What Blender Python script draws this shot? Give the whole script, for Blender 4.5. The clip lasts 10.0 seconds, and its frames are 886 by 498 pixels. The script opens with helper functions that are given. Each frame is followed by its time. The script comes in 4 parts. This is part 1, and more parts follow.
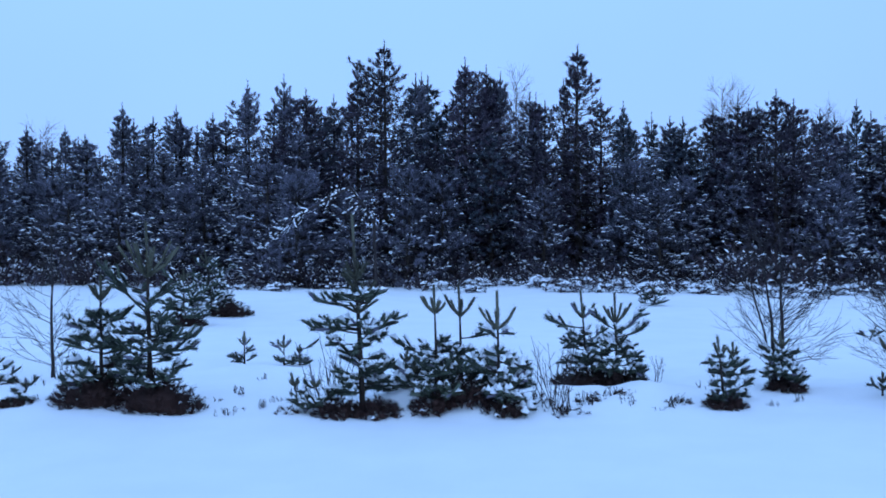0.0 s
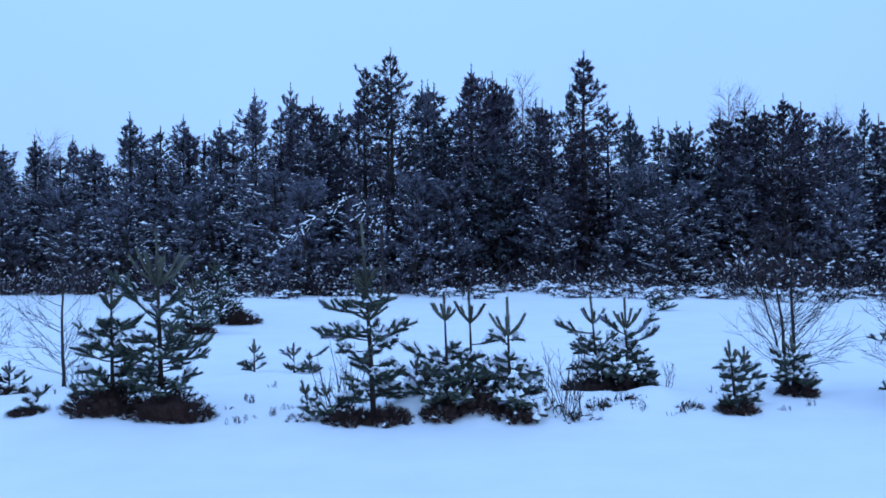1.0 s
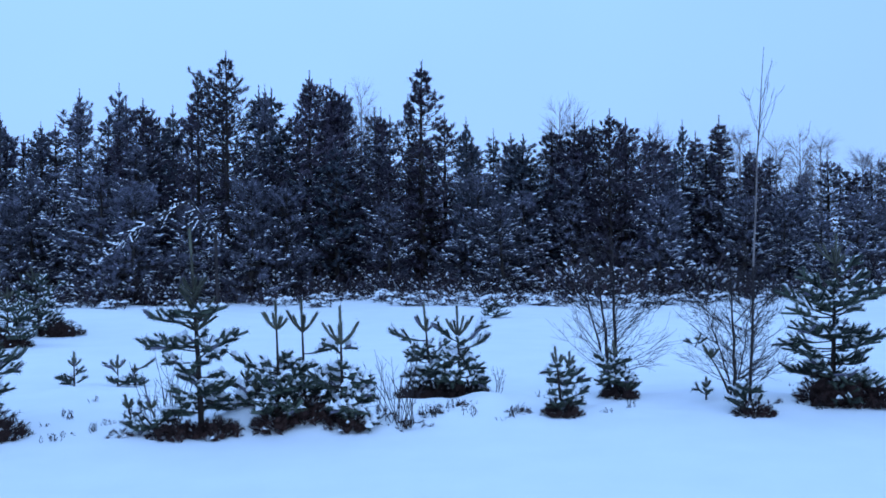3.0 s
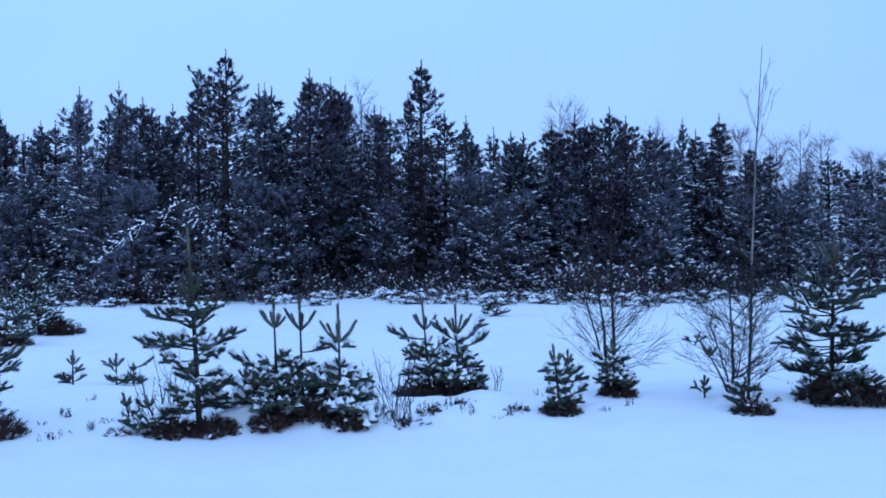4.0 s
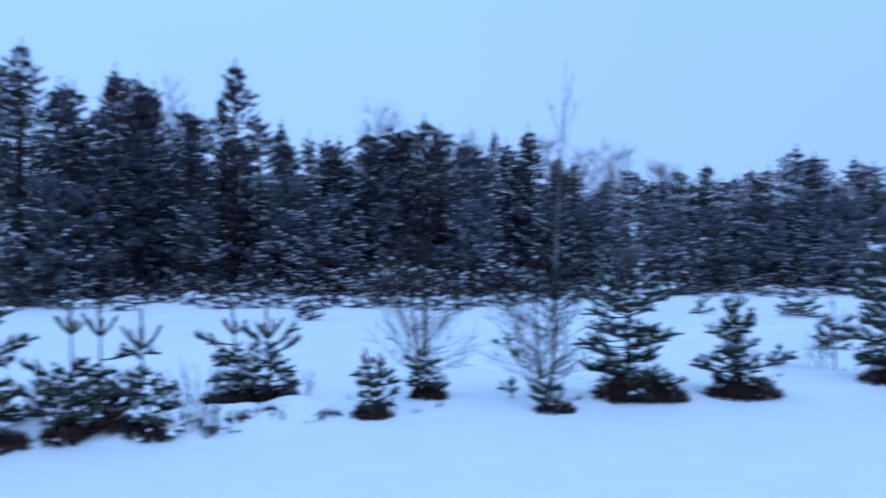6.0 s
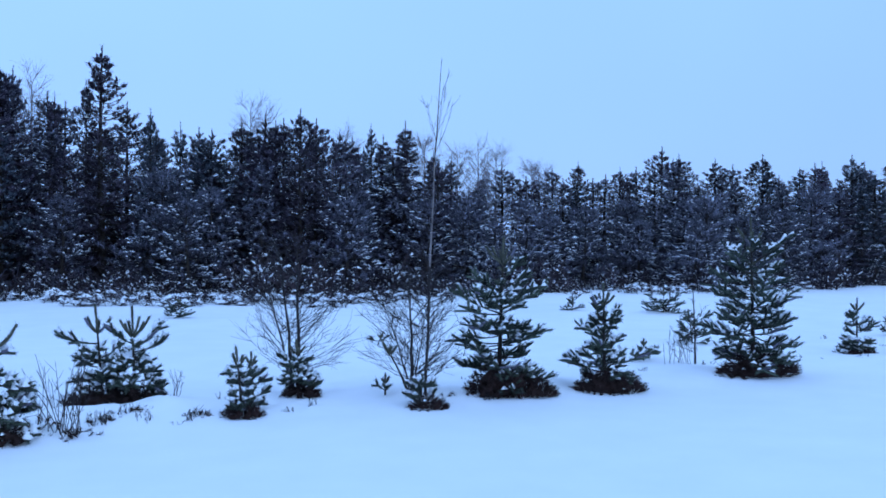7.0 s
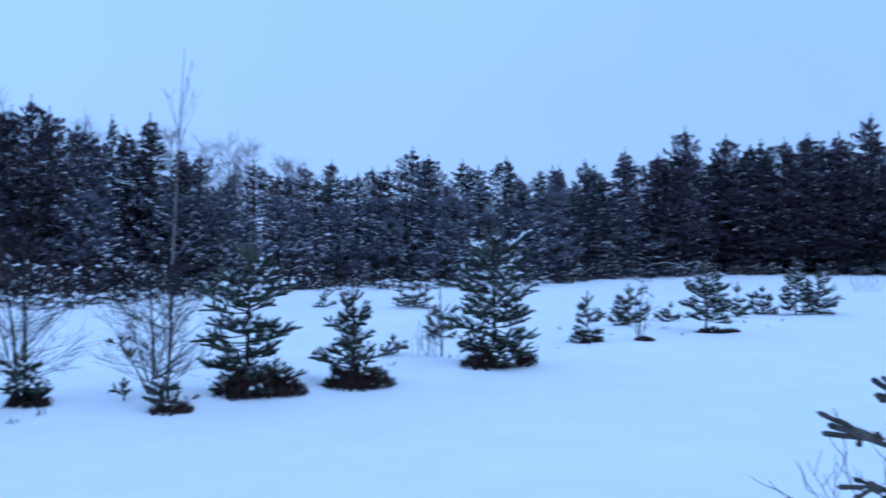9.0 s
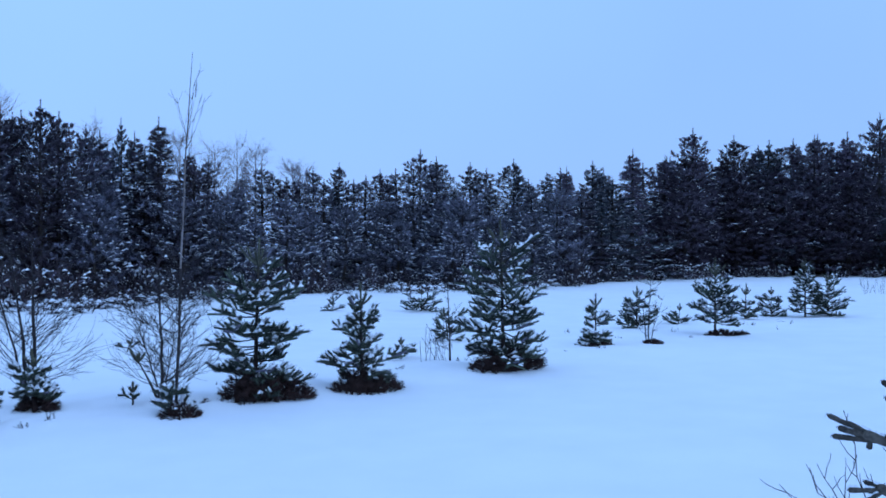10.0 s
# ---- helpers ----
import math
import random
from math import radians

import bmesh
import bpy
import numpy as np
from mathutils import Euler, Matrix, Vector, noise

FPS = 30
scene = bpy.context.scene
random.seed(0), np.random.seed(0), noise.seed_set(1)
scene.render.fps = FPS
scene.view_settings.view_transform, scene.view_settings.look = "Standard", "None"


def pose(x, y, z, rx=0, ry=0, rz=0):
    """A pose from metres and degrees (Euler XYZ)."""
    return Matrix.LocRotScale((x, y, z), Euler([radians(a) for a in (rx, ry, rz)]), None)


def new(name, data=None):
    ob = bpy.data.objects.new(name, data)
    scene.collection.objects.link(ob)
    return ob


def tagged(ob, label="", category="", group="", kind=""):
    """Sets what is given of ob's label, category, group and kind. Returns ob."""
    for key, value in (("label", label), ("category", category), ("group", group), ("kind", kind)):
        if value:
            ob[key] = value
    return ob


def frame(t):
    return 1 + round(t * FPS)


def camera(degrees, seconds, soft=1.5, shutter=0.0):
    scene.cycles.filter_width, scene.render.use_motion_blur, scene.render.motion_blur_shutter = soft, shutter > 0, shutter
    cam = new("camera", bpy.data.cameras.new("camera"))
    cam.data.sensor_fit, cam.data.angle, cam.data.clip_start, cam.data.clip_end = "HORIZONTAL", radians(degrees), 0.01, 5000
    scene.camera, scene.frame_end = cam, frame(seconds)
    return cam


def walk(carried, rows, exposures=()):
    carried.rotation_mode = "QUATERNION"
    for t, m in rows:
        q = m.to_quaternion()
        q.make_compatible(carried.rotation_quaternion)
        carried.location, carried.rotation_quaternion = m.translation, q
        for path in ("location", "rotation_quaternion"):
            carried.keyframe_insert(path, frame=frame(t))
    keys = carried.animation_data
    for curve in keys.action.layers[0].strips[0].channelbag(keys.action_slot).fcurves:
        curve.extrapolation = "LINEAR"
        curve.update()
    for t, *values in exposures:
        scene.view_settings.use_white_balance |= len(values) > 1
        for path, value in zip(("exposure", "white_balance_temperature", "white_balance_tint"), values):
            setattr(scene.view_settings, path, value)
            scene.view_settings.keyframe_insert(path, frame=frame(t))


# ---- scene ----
# ---------------------------------------------------------------- camera
cam = camera(50.5, 10.0, soft=1.65, shutter=0.6)
EYE = 1.6
# seconds, yaw, pitch, lean to the right, metres stepped aside
PATH = [
    (0, -0.6, -0.88, 0.23, 0.007), (0.5, -0.08, -0.53, 0.4, -0.016), (1, -0.19, -0.48, 0.67, -0.019), (1.5, 0.51, -0.56, 0.32, -0.01),
    (2, 0.24, -0.48, 0.32, 0.006), (2.1, -0.35, -0.48, 0.43, 0.009), (2.2, -1.94, -0.49, 0.6, 0.012), (2.3, -3.89, -0.51, 0.78, 0.016),
    (2.4, -6.53, -0.54, 0.95, 0.019), (2.5, -8.13, -0.53, 1.02, 0.023), (2.6, -9.41, -0.21, 0.79, 0.026), (2.7, -9.71, -0.05, 0.57, 0.03),
    (3.2, -9.99, -0.11, 0.49, 0.046), (3.8, -9.95, -0.18, 0.48, 0.061), (4, -9.89, -0.18, 0.49, 0.066), (4.1, -11.58, -0.21, 0.48, 0.068),
    (4.2, -13.33, -0.24, 0.46, 0.07), (4.3, -15.57, -0.28, 0.44, 0.072), (4.4, -17.82, -0.32, 0.42, 0.073), (4.5, -19.49, -0.34, 0.42, 0.075),
    (4.6, -19.92, -0.33, 0.37, 0.077), (4.7, -19.73, -0.31, 0.33, 0.078), (4.8, -19.34, -0.29, 0.3, 0.08), (5, -19.05, -0.25, 0.27, 0.083),
    (5.5, -19.12, -0.12, 0.15, 0.09), (5.8, -19.15, -0.09, 0.15, 0.095), (5.9, -19.73, -0.06, 0.13, 0.097), (6, -21.07, 0, 0.07, 0.099),
    (6.1, -23.33, 0.04, 0.03, 0.101), (6.2, -25.47, 0.08, 0, 0.103), (6.35, -27.55, 0.03, -0.17, 0.106), (6.6, -28.51, -0.08, -0.34, 0.112),
    (7, -28.58, -0.16, -0.31, 0.123), (7.3, -28.6, -0.24, -0.21, 0.132), (7.4, -28.67, -0.18, -0.28, 0.136), (7.5, -29.45, -0.11, -0.35, 0.139),
    (7.6, -31.08, -0.12, -0.38, 0.143), (7.7, -33.14, -0.13, -0.41, 0.146), (7.8, -34.91, -0.13, -0.43, 0.15), (7.9, -35.62, -0.14, -0.42, 0.154),
    (8, -35.78, -0.16, -0.4, 0.158), (8.5, -35.63, -0.23, -0.38, 0.177), (8.6, -36.12, -0.24, -0.36, 0.181), (8.7, -37.49, -0.25, -0.34, 0.184),
    (8.8, -39.76, -0.25, -0.32, 0.188), (8.9, -41.92, -0.27, -0.3, 0.191), (9, -43.47, -0.27, -0.27, 0.194), (9.1, -43.88, -0.26, -0.24, 0.196),
    (9.2, -43.83, -0.24, -0.22, 0.199), (9.5, -43.51, -0.19, -0.17, 0.203), (10, -42.98, -0.07, -0.05, 0.198)]
walk(cam, [(t, pose(x, 0, EYE, 90 + p, 0, y) @ pose(0, 0, 0, 0, 0, -r)) for t, y, p, r, x in PATH],
     exposures=[(0.0, -0.06), (0.5, 0.0), (9.5, 0.0), (10.0, -0.11)])

# ---------------------------------------------------------------- light: an overcast winter dusk
SUN_UP, SUN_TURN = radians(38), radians(200)
world = bpy.data.worlds.new("overcast_sky")
scene.world = world
world.use_nodes = True
wn, wl = world.node_tree.nodes, world.node_tree.links
wn.clear()
w_out = wn.new("ShaderNodeOutputWorld")
w_bg = wn.new("ShaderNodeBackground")
w_sky = wn.new("ShaderNodeTexSky")
w_sky.sky_type, w_sky.sun_disc, w_sky.sun_elevation, w_sky.sun_rotation = "NISHITA", False, SUN_UP, SUN_TURN
w_dim = wn.new("ShaderNodeVectorMath")
w_dim.operation = "SCALE"
w_dim.inputs["Scale"].default_value = 0.09
w_geo = wn.new("ShaderNodeTexCoord")
w_sep = wn.new("ShaderNodeSeparateXYZ")
w_ramp = wn.new("ShaderNodeValToRGB")          # cloud deck: brighter towards the zenith
w_ramp.color_ramp.elements[0].position, w_ramp.color_ramp.elements[0].color = 0.0, (0.318, 0.59, 1.20, 1)
w_ramp.color_ramp.elements[1].position, w_ramp.color_ramp.elements[1].color = 0.75, (0.412, 0.755, 1.48, 1)
w_noise = wn.new("ShaderNodeTexNoise")
w_noise.inputs["Scale"].default_value, w_noise.inputs["Detail"].default_value = 1.7, 3.0
w_soft = wn.new("ShaderNodeMapRange")
w_soft.inputs["From Min"].default_value, w_soft.inputs["From Max"].default_value = 0.3, 0.7
w_soft.inputs["To Min"].default_value, w_soft.inputs["To Max"].default_value = 0.945, 1.055
w_side = wn.new("ShaderNodeMapRange")           # thicker cloud towards the east
w_side.inputs["From Min"].default_value, w_side.inputs["From Max"].default_value = -0.1, 0.95
w_side.inputs["To Min"].default_value, w_side.inputs["To Max"].default_value = 1.0, 0.88
w_both = wn.new("ShaderNodeMath")
w_both.operation = "MULTIPLY"
w_cloud = wn.new("ShaderNodeVectorMath")
w_cloud.operation = "SCALE"
w_mix = wn.new("ShaderNodeMix")
w_mix.data_type = "RGBA"
w_mix.inputs["Factor"].default_value = 0.9
wl.new(w_geo.outputs["Generated"], w_sep.inputs[0])
wl.new(w_sep.outputs["Z"], w_ramp.inputs["Fac"])
wl.new(w_geo.outputs["Generated"], w_noise.inputs["Vector"])
wl.new(w_noise.outputs["Fac"], w_soft.inputs["Value"])
wl.new(w_ramp.outputs["Color"], w_cloud.inputs[0])
wl.new(w_sep.outputs["X"], w_side.inputs["Value"])
wl.new(w_soft.outputs["Result"], w_both.inputs[0])
wl.new(w_side.outputs["Result"], w_both.inputs[1])
wl.new(w_both.outputs[0], w_cloud.inputs["Scale"])
wl.new(w_sky.outputs["Color"], w_dim.inputs[0])
wl.new(w_dim.outputs[0], w_mix.inputs["A"])
wl.new(w_cloud.outputs[0], w_mix.inputs["B"])
wl.new(w_mix.outputs["Result"], w_bg.inputs["Color"])
w_bg.inputs["Strength"].default_value = 1.135
wl.new(w_bg.outputs[0], w_out.inputs["Surface"])

sun = new("sun", bpy.data.lights.new("sun", "SUN"))
sun.data.energy, sun.data.angle, sun.data.color = 0.35, radians(60), (0.6, 0.8, 1.0)
sun.matrix_world = pose(0, 0, 40, 90 - 38 + 0, 0, 20)

# ---------------------------------------------------------------- materials
def mat(name, dark, light, scale=6.0, rough=0.8, detail=5.0, bump=0.0, bump_scale=30.0, per_thing=0.0, spec=0.3, frost=0.0, piece=0.0):
    """Two tones mixed by noise at two scales, with relief; per_thing shifts the value from object to object."""
    m = bpy.data.materials.new(name)
    m.use_nodes = True
    n, l = m.node_tree.nodes, m.node_tree.links
    b = n["Principled BSDF"]
    b.inputs["Roughness"].default_value = rough
    b.inputs["Specular IOR Level"].default_value = spec
    tc = n.new("ShaderNodeTexCoord")
    na, nb = n.new("ShaderNodeTexNoise"), n.new("ShaderNodeTexNoise")
    na.inputs["Scale"].default_value, na.inputs["Detail"].default_value = scale, detail
    nb.inputs["Scale"].default_value, nb.inputs["Detail"].default_value = scale * 0.13, 2.0
    add = n.new("ShaderNodeMath")
    add.operation = "ADD"
    rng = n.new("ShaderNodeMapRange")
    rng.inputs["From Min"].default_value, rng.inputs["From Max"].default_value = 0.7, 1.3
    mix = n.new("ShaderNodeMix")
    mix.data_type = "RGBA"
    mix.inputs["A"].default_value, mix.inputs["B"].default_value = (*dark, 1), (*light, 1)
    l.new(tc.outputs["Object"], na.inputs["Vector"])
    l.new(tc.outputs["Object"], nb.inputs["Vector"])
    l.new(na.outputs["Fac"], add.inputs[0])
    l.new(nb.outputs["Fac"], add.inputs[1])
    l.new(add.outputs[0], rng.inputs["Value"])
    l.new(rng.outputs["Result"], mix.inputs["Factor"])
    out = mix.outputs["Result"]
    if per_thing:
        oi, hsv = n.new("ShaderNodeObjectInfo"), n.new("ShaderNodeHueSaturation")
        vr = n.new("ShaderNodeMapRange")
        vr.inputs["To Min"].default_value, vr.inputs["To Max"].default_value = 1 - per_thing, 1 + per_thing
        l.new(oi.outputs["Random"], vr.inputs["Value"])
        l.new(vr.outputs["Result"], hsv.inputs["Value"])
        l.new(out, hsv.inputs["Color"])
        out = hsv.outputs["Color"]
    if piece or frost:
        gi = n.new("ShaderNodeNewGeometry")
        h2, vr2 = n.new("ShaderNodeHueSaturation"), n.new("ShaderNodeMapRange")
        vr2.inputs["To Min"].default_value, vr2.inputs["To Max"].default_value = 1 - piece, 1 + piece
        l.new(gi.outputs["Random Per Island"], vr2.inputs["Value"])
        l.new(vr2.outputs["Result"], h2.inputs["Value"])
        l.new(out, h2.inputs["Color"])
        out = h2.outputs["Color"]
        if frost:
            pick, rime = n.new("ShaderNodeMath"), n.new("ShaderNodeMix")
            pick.operation, rime.data_type = "GREATER_THAN", "RGBA"
            pick.inputs[1].default_value = 1 - frost
            rime.inputs["B"].default_value = (0.165, 0.156, 0.215, 1)
            l.new(gi.outputs["Random Per Island"], pick.inputs[0])
            l.new(pick.outputs[0], rime.inputs["Factor"])
            l.new(out, rime.inputs["A"])
            out = rime.outputs["Result"]
    l.new(out, b.inputs["Base Color"])
    if bump:
        nc, bp = n.new("ShaderNodeTexNoise"), n.new("ShaderNodeBump")
        nc.inputs["Scale"].default_value, nc.inputs["Detail"].default_value = bump_scale, 6.0
        bp.inputs["Strength"].default_value, bp.inputs["Distance"].default_value = bump, 0.02
        l.new(tc.outputs["Object"], nc.inputs["Vector"])
        l.new(nc.outputs["Fac"], bp.inputs["Height"])
        l.new(bp.outputs["Normal"], b.inputs["Normal"])
    return m


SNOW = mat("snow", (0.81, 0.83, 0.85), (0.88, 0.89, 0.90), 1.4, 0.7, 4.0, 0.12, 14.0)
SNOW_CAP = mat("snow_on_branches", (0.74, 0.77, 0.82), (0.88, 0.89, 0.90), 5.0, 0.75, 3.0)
FRESH = mat("fresh_pine_shoots", (0.042, 0.042, 0.027), (0.135, 0.130, 0.088), 9.0, 0.6, 4.0, per_thing=0.2, piece=0.5, frost=0.06)
NEEDLES = mat("pine_needles", (0.020, 0.028, 0.021), (0.090, 0.110, 0.078), 7.0, 0.6, 4.0, per_thing=0.2, piece=0.75, frost=0.09)
TALL = mat("tall_pine_needles", (0.027, 0.019, 0.031), (0.084, 0.063, 0.090), 1.2, 0.6, 4.0, per_thing=0.45, piece=0.35, frost=0.06)
BLUEGREEN = mat("blue_green_pine_needles", (0.018, 0.023, 0.031), (0.062, 0.076, 0.096), 1.2, 0.6, 4.0, per_thing=0.45, piece=0.4, frost=0.10)
FROSTED = mat("frosted_young_needles", (0.047, 0.045, 0.062), (0.160, 0.158, 0.194), 1.2, 0.6, 4.0, per_thing=0.5, piece=0.35, frost=0.33)
BARK = mat("pine_bark", (0.018, 0.013, 0.011), (0.055, 0.040, 0.032), 14.0, 0.9, 6.0, 0.6, 40.0)
TWIG = mat("birch_twigs", (0.016, 0.012, 0.013), (0.048, 0.035, 0.034), 9.0, 0.8)
BIRCH = mat("birch_bark", (0.085, 0.066, 0.064), (0.29, 0.24, 0.23), 11.0, 0.7, 6.0, 0.3, 30.0)
DRY = mat("dry_brush", (0.015, 0.0068, 0.0062), (0.055, 0.025, 0.020), 6.0, 0.9, 4.0, per_thing=0.2, piece=0.5)
SHRUB = mat("shrub_twigs", (0.027, 0.018, 0.022), (0.088, 0.062, 0.068), 3.0, 0.9, 4.0, per_thing=0.45, piece=0.5, frost=0.12)
NEARSHOOT = mat("near_shoots", (0.022, 0.020, 0.017), (0.15, 0.128, 0.105), 60.0, 0.8, 5.0, 0.8, 220.0, piece=0.6)
# twig tone lightened so the far crowns look hazed against the sky
HAZED_WOOD = mat("hazed_bare_twigs", (0.17, 0.15, 0.17), (0.30, 0.265, 0.29), 3.0, 0.9)


# ---------------------------------------------------------------- mesh tools
class Buf:
    """Vertices and faces of one mesh in the making."""

    def __init__(self):
        self.v, self.f = [], []

    def mesh(self, name, material, smooth=False):
        me = bpy.data.meshes.new(name)
        me.from_pydata(self.v, [], self.f)
        me.materials.append(material)
        if smooth:
            me.polygons.foreach_set("use_smooth", [True] * len(me.polygons))
        me.update()
        return me


def part(name, buf, material, parent=None, label="", smooth=False, kind=""):
    """One mesh object of a Buf, under its thing."""
    ob = new(name, buf.mesh(name, material, smooth))
    if parent:
        ob.parent = parent
    return tagged(ob, label=label, kind=kind)


def thing(name, m, label, category, group="", kind=""):
    ob = new(name)
    ob.empty_display_size = 0.2
    ob.matrix_basis = m
    return tagged(ob, label, category, group, kind)


def unit(v):
    return v / max(1e-9, math.sqrt(float(v @ v)))


def across(d):
    x, y, z = d
    if abs(z) < 0.9:
        r = math.hypot(x, y)
        a = np.array((y / r, -x / r, 0.0))
    else:
        r = math.hypot(y, z)
        a = np.array((0.0, z / r, -y / r))
    return a, np.array((y * a[2] - z * a[1], z * a[0] - x * a[2], x * a[1] - y * a[0]))


def tube(buf, pts, radii, sides=4):
    """A tapering stem through points."""
    base, n = len(buf.v), len(pts)
    for i, p in enumerate(pts):
        d = unit(pts[min(i + 1, n - 1)] - pts[max(i - 1, 0)])
        a, b = across(d)
        for k in range(sides):
            w = 2 * math.pi * k / sides
            buf.v.append(tuple(p + radii[i] * (math.cos(w) * a + math.sin(w) * b)))
    for i in range(n - 1):
        for k in range(sides):
            k2 = (k + 1) % sides
            buf.f.append((base + i * sides + k, base + i * sides + k2, base + (i + 1) * sides + k2, base + (i + 1) * sides + k))
    buf.f.append(tuple(base + (n - 1) * sides + k for k in range(sides)))


def needles(buf, p, q, n, length, width, rs, spread=0.75):
    """n needles along the shoot from p to q, leaning forward."""
    d = q - p
    size = math.sqrt(float(d @ d))
    d = d / size
    a, b = across(d)
    i = np.arange(n)
    w = rs.uniform(0, 6.28) + i * 2.4
    o = np.outer(np.cos(w), a) + np.outer(np.sin(w), b)
    c = p + np.outer((i + rs.random_sample(n)) * (size / n), d)
    e = d + o * (spread * (0.6 + 0.7 * rs.random_sample(n)))[:, None]
    e /= np.sqrt((e * e).sum(1))[:, None]
    side = np.empty((n, 3))
    side[:, 0] = e[:, 1] * o[:, 2] - e[:, 2] * o[:, 1]
    side[:, 1] = e[:, 2] * o[:, 0] - e[:, 0] * o[:, 2]
    side[:, 2] = e[:, 0] * o[:, 1] - e[:, 1] * o[:, 0]
    side *= width * 0.5
    tip = c + e * (length * (0.75 + 0.4 * rs.random_sample(n)))[:, None]
    k = len(buf.v)
    buf.v.extend(np.stack((c - side, c + side, tip), 1).reshape(-1, 3).tolist())
    buf.f.extend((j, j + 1, j + 2) for j in range(k, k + 3 * n, 3))


def snow_lump(buf, c, d, length, width, thick, rs, ring=6):
    """A soft uneven pad of snow along d, lying on c."""
    d = unit(np.array((d[0], d[1], d[2] * 0.6)))
    a, _ = across(d)
    k = len(buf.v)
    up = np.array((0.0, 0.0, 1.0))
    for i in range(ring):
        w = 2 * math.pi * i / ring
        r = rs.uniform(0.75, 1.2)
        buf.v.append(tuple(c + d * (0.5 * length * math.cos(w) * r) + a * (0.5 * width * math.sin(w) * r) - up * 0.15 * thick))
    buf.v.append(tuple(c + up * thick + d * rs.uniform(-0.2, 0.2) * length))
    for i in range(ring):
        buf.f.append((k + i, k + (i + 1) % ring, k + ring))
    buf.f.append(tuple(k + ring - 1 - i for i in range(ring)))


# ---------------------------------------------------------------- the lie of the land
def smooth(a, b, x):
    t = min(1.0, max(0.0, (x - a) / (b - a)))
    return t * t * (3 - 2 * t)


def rough_part(x, y):
    """0 on the levelled strip before the saplings, 1 on the open ground behind."""
    return smooth(8.0, 10.5, y + 0.06 * x if x < 8 else y + 0.48 - 0.02 * (x - 8))


MOUNDS = [(-2.87, 8.27, 0.7, 0.05), (-0.07, 9.11, 0.6, 0.13), (-0.22, 8.58, 0.25, 0.10), (0.36, 8.26, 0.22, 0.09), (0.86, 8.53, 0.3, 0.08), (1.25, 9.22, 0.5, 0.08),
          (2.3, 8.86, 0.5, 0.07), (-1.39, 10.12, 0.9, 0.12), (-2.3, 10.67, 0.7, 0.08), (4.7, 8.75, 0.5, 0.06), (6.09, 8.64, 0.6, 0.07), (-1.13, 8.67, 0.3, 0.06),
          (2, 9.05, 0.35, 0.05), (8.83, 8.77, 0.7, 0.08), (-3.91, 9.48, 0.8, 0.07), (-4.09, 22.8, 3.5, 0.25), (3.06, 26.36, 3.0, 0.12)]


def land(x, y):
    k = rough_part(x, y)
    bump = sum(h * math.exp(-((x - a) ** 2 + (y - b) ** 2) / (r * r)) for a, b, r, h in MOUNDS) if -14 < x < 14 and 5 < y < 36 else 0.0
    z = 0.05 * noise.noise((x * 0.45, y * 0.45, 3.1)) * k + 0.03 * noise.noise((x * 1.7, y * 1.7, 7.7)) * k * (1 - 0.7 * smooth(11, 15, y))
    near = smooth(7.9, 8.7, y) * (1 - smooth(10.2, 12.5, y)) * (1 - 0.6 * smooth(5, 9, x))
    z += near * (0.105 * max(0.0, noise.noise((x * 1.15, y * 1.5, 11.3))) + 0.03 * noise.noise((x * 3.4, y * 4.2, 2.2)) - 0.06 * max(0.0, noise.noise((x * 2.6, y * 3.0, 4.3)) - 0.12))
    z += bump + 0.008 * noise.noise((x * 0.3, y * 0.5, 1.0))
    z += 0.10 * noise.noise((x * 0.11, y * 0.13, 5.5)) * smooth(14, 24, y)
    return z


def on_land(x, y, sink=0.0):
    return np.array((x, y, land(x, y) - sink))


def ground_sheet():
    buf = Buf()
    radii = [0.0] + list(np.geomspace(1.5, 7.0, 14)) + list(np.arange(7.15, 12, 0.11)) + list(np.arange(12, 16, 0.2)) + list(np.geomspace(16.3, 70, 70)) + list(np.geomspace(80, 4000, 16))
    fine = list(np.radians(np.arange(-40, 86.01, 0.5)))
    coarse = list(np.radians(np.arange(92, 318.1, 6.0)))
    turns = fine + coarse
    m = len(turns)
    buf.v.append((0.0, 0.0, land(0, 0)))
    for r in radii[1:]:
        for w in turns:
            x, y = r * math.sin(w), r * math.cos(w)
            buf.v.append((x, y, land(x, y)))
    for k in range(m):
        buf.f.append((0, 1 + (k + 1) % m, 1 + k))
    for i in range(len(radii) - 2):
        for k in range(m):
            a, b = 1 + i * m + k, 1 + i * m + (k + 1) % m
            buf.f.append((a, b, b + m, a + m))
    g = part("ground", buf, SNOW, smooth=True)
    tagged(g, "smooth untrodden snow cover over open ground", "snow", kind="structure")


ground_sheet()


# ---------------------------------------------------------------- pine saplings
UP = np.array((0.0, 0.0, 1.0))


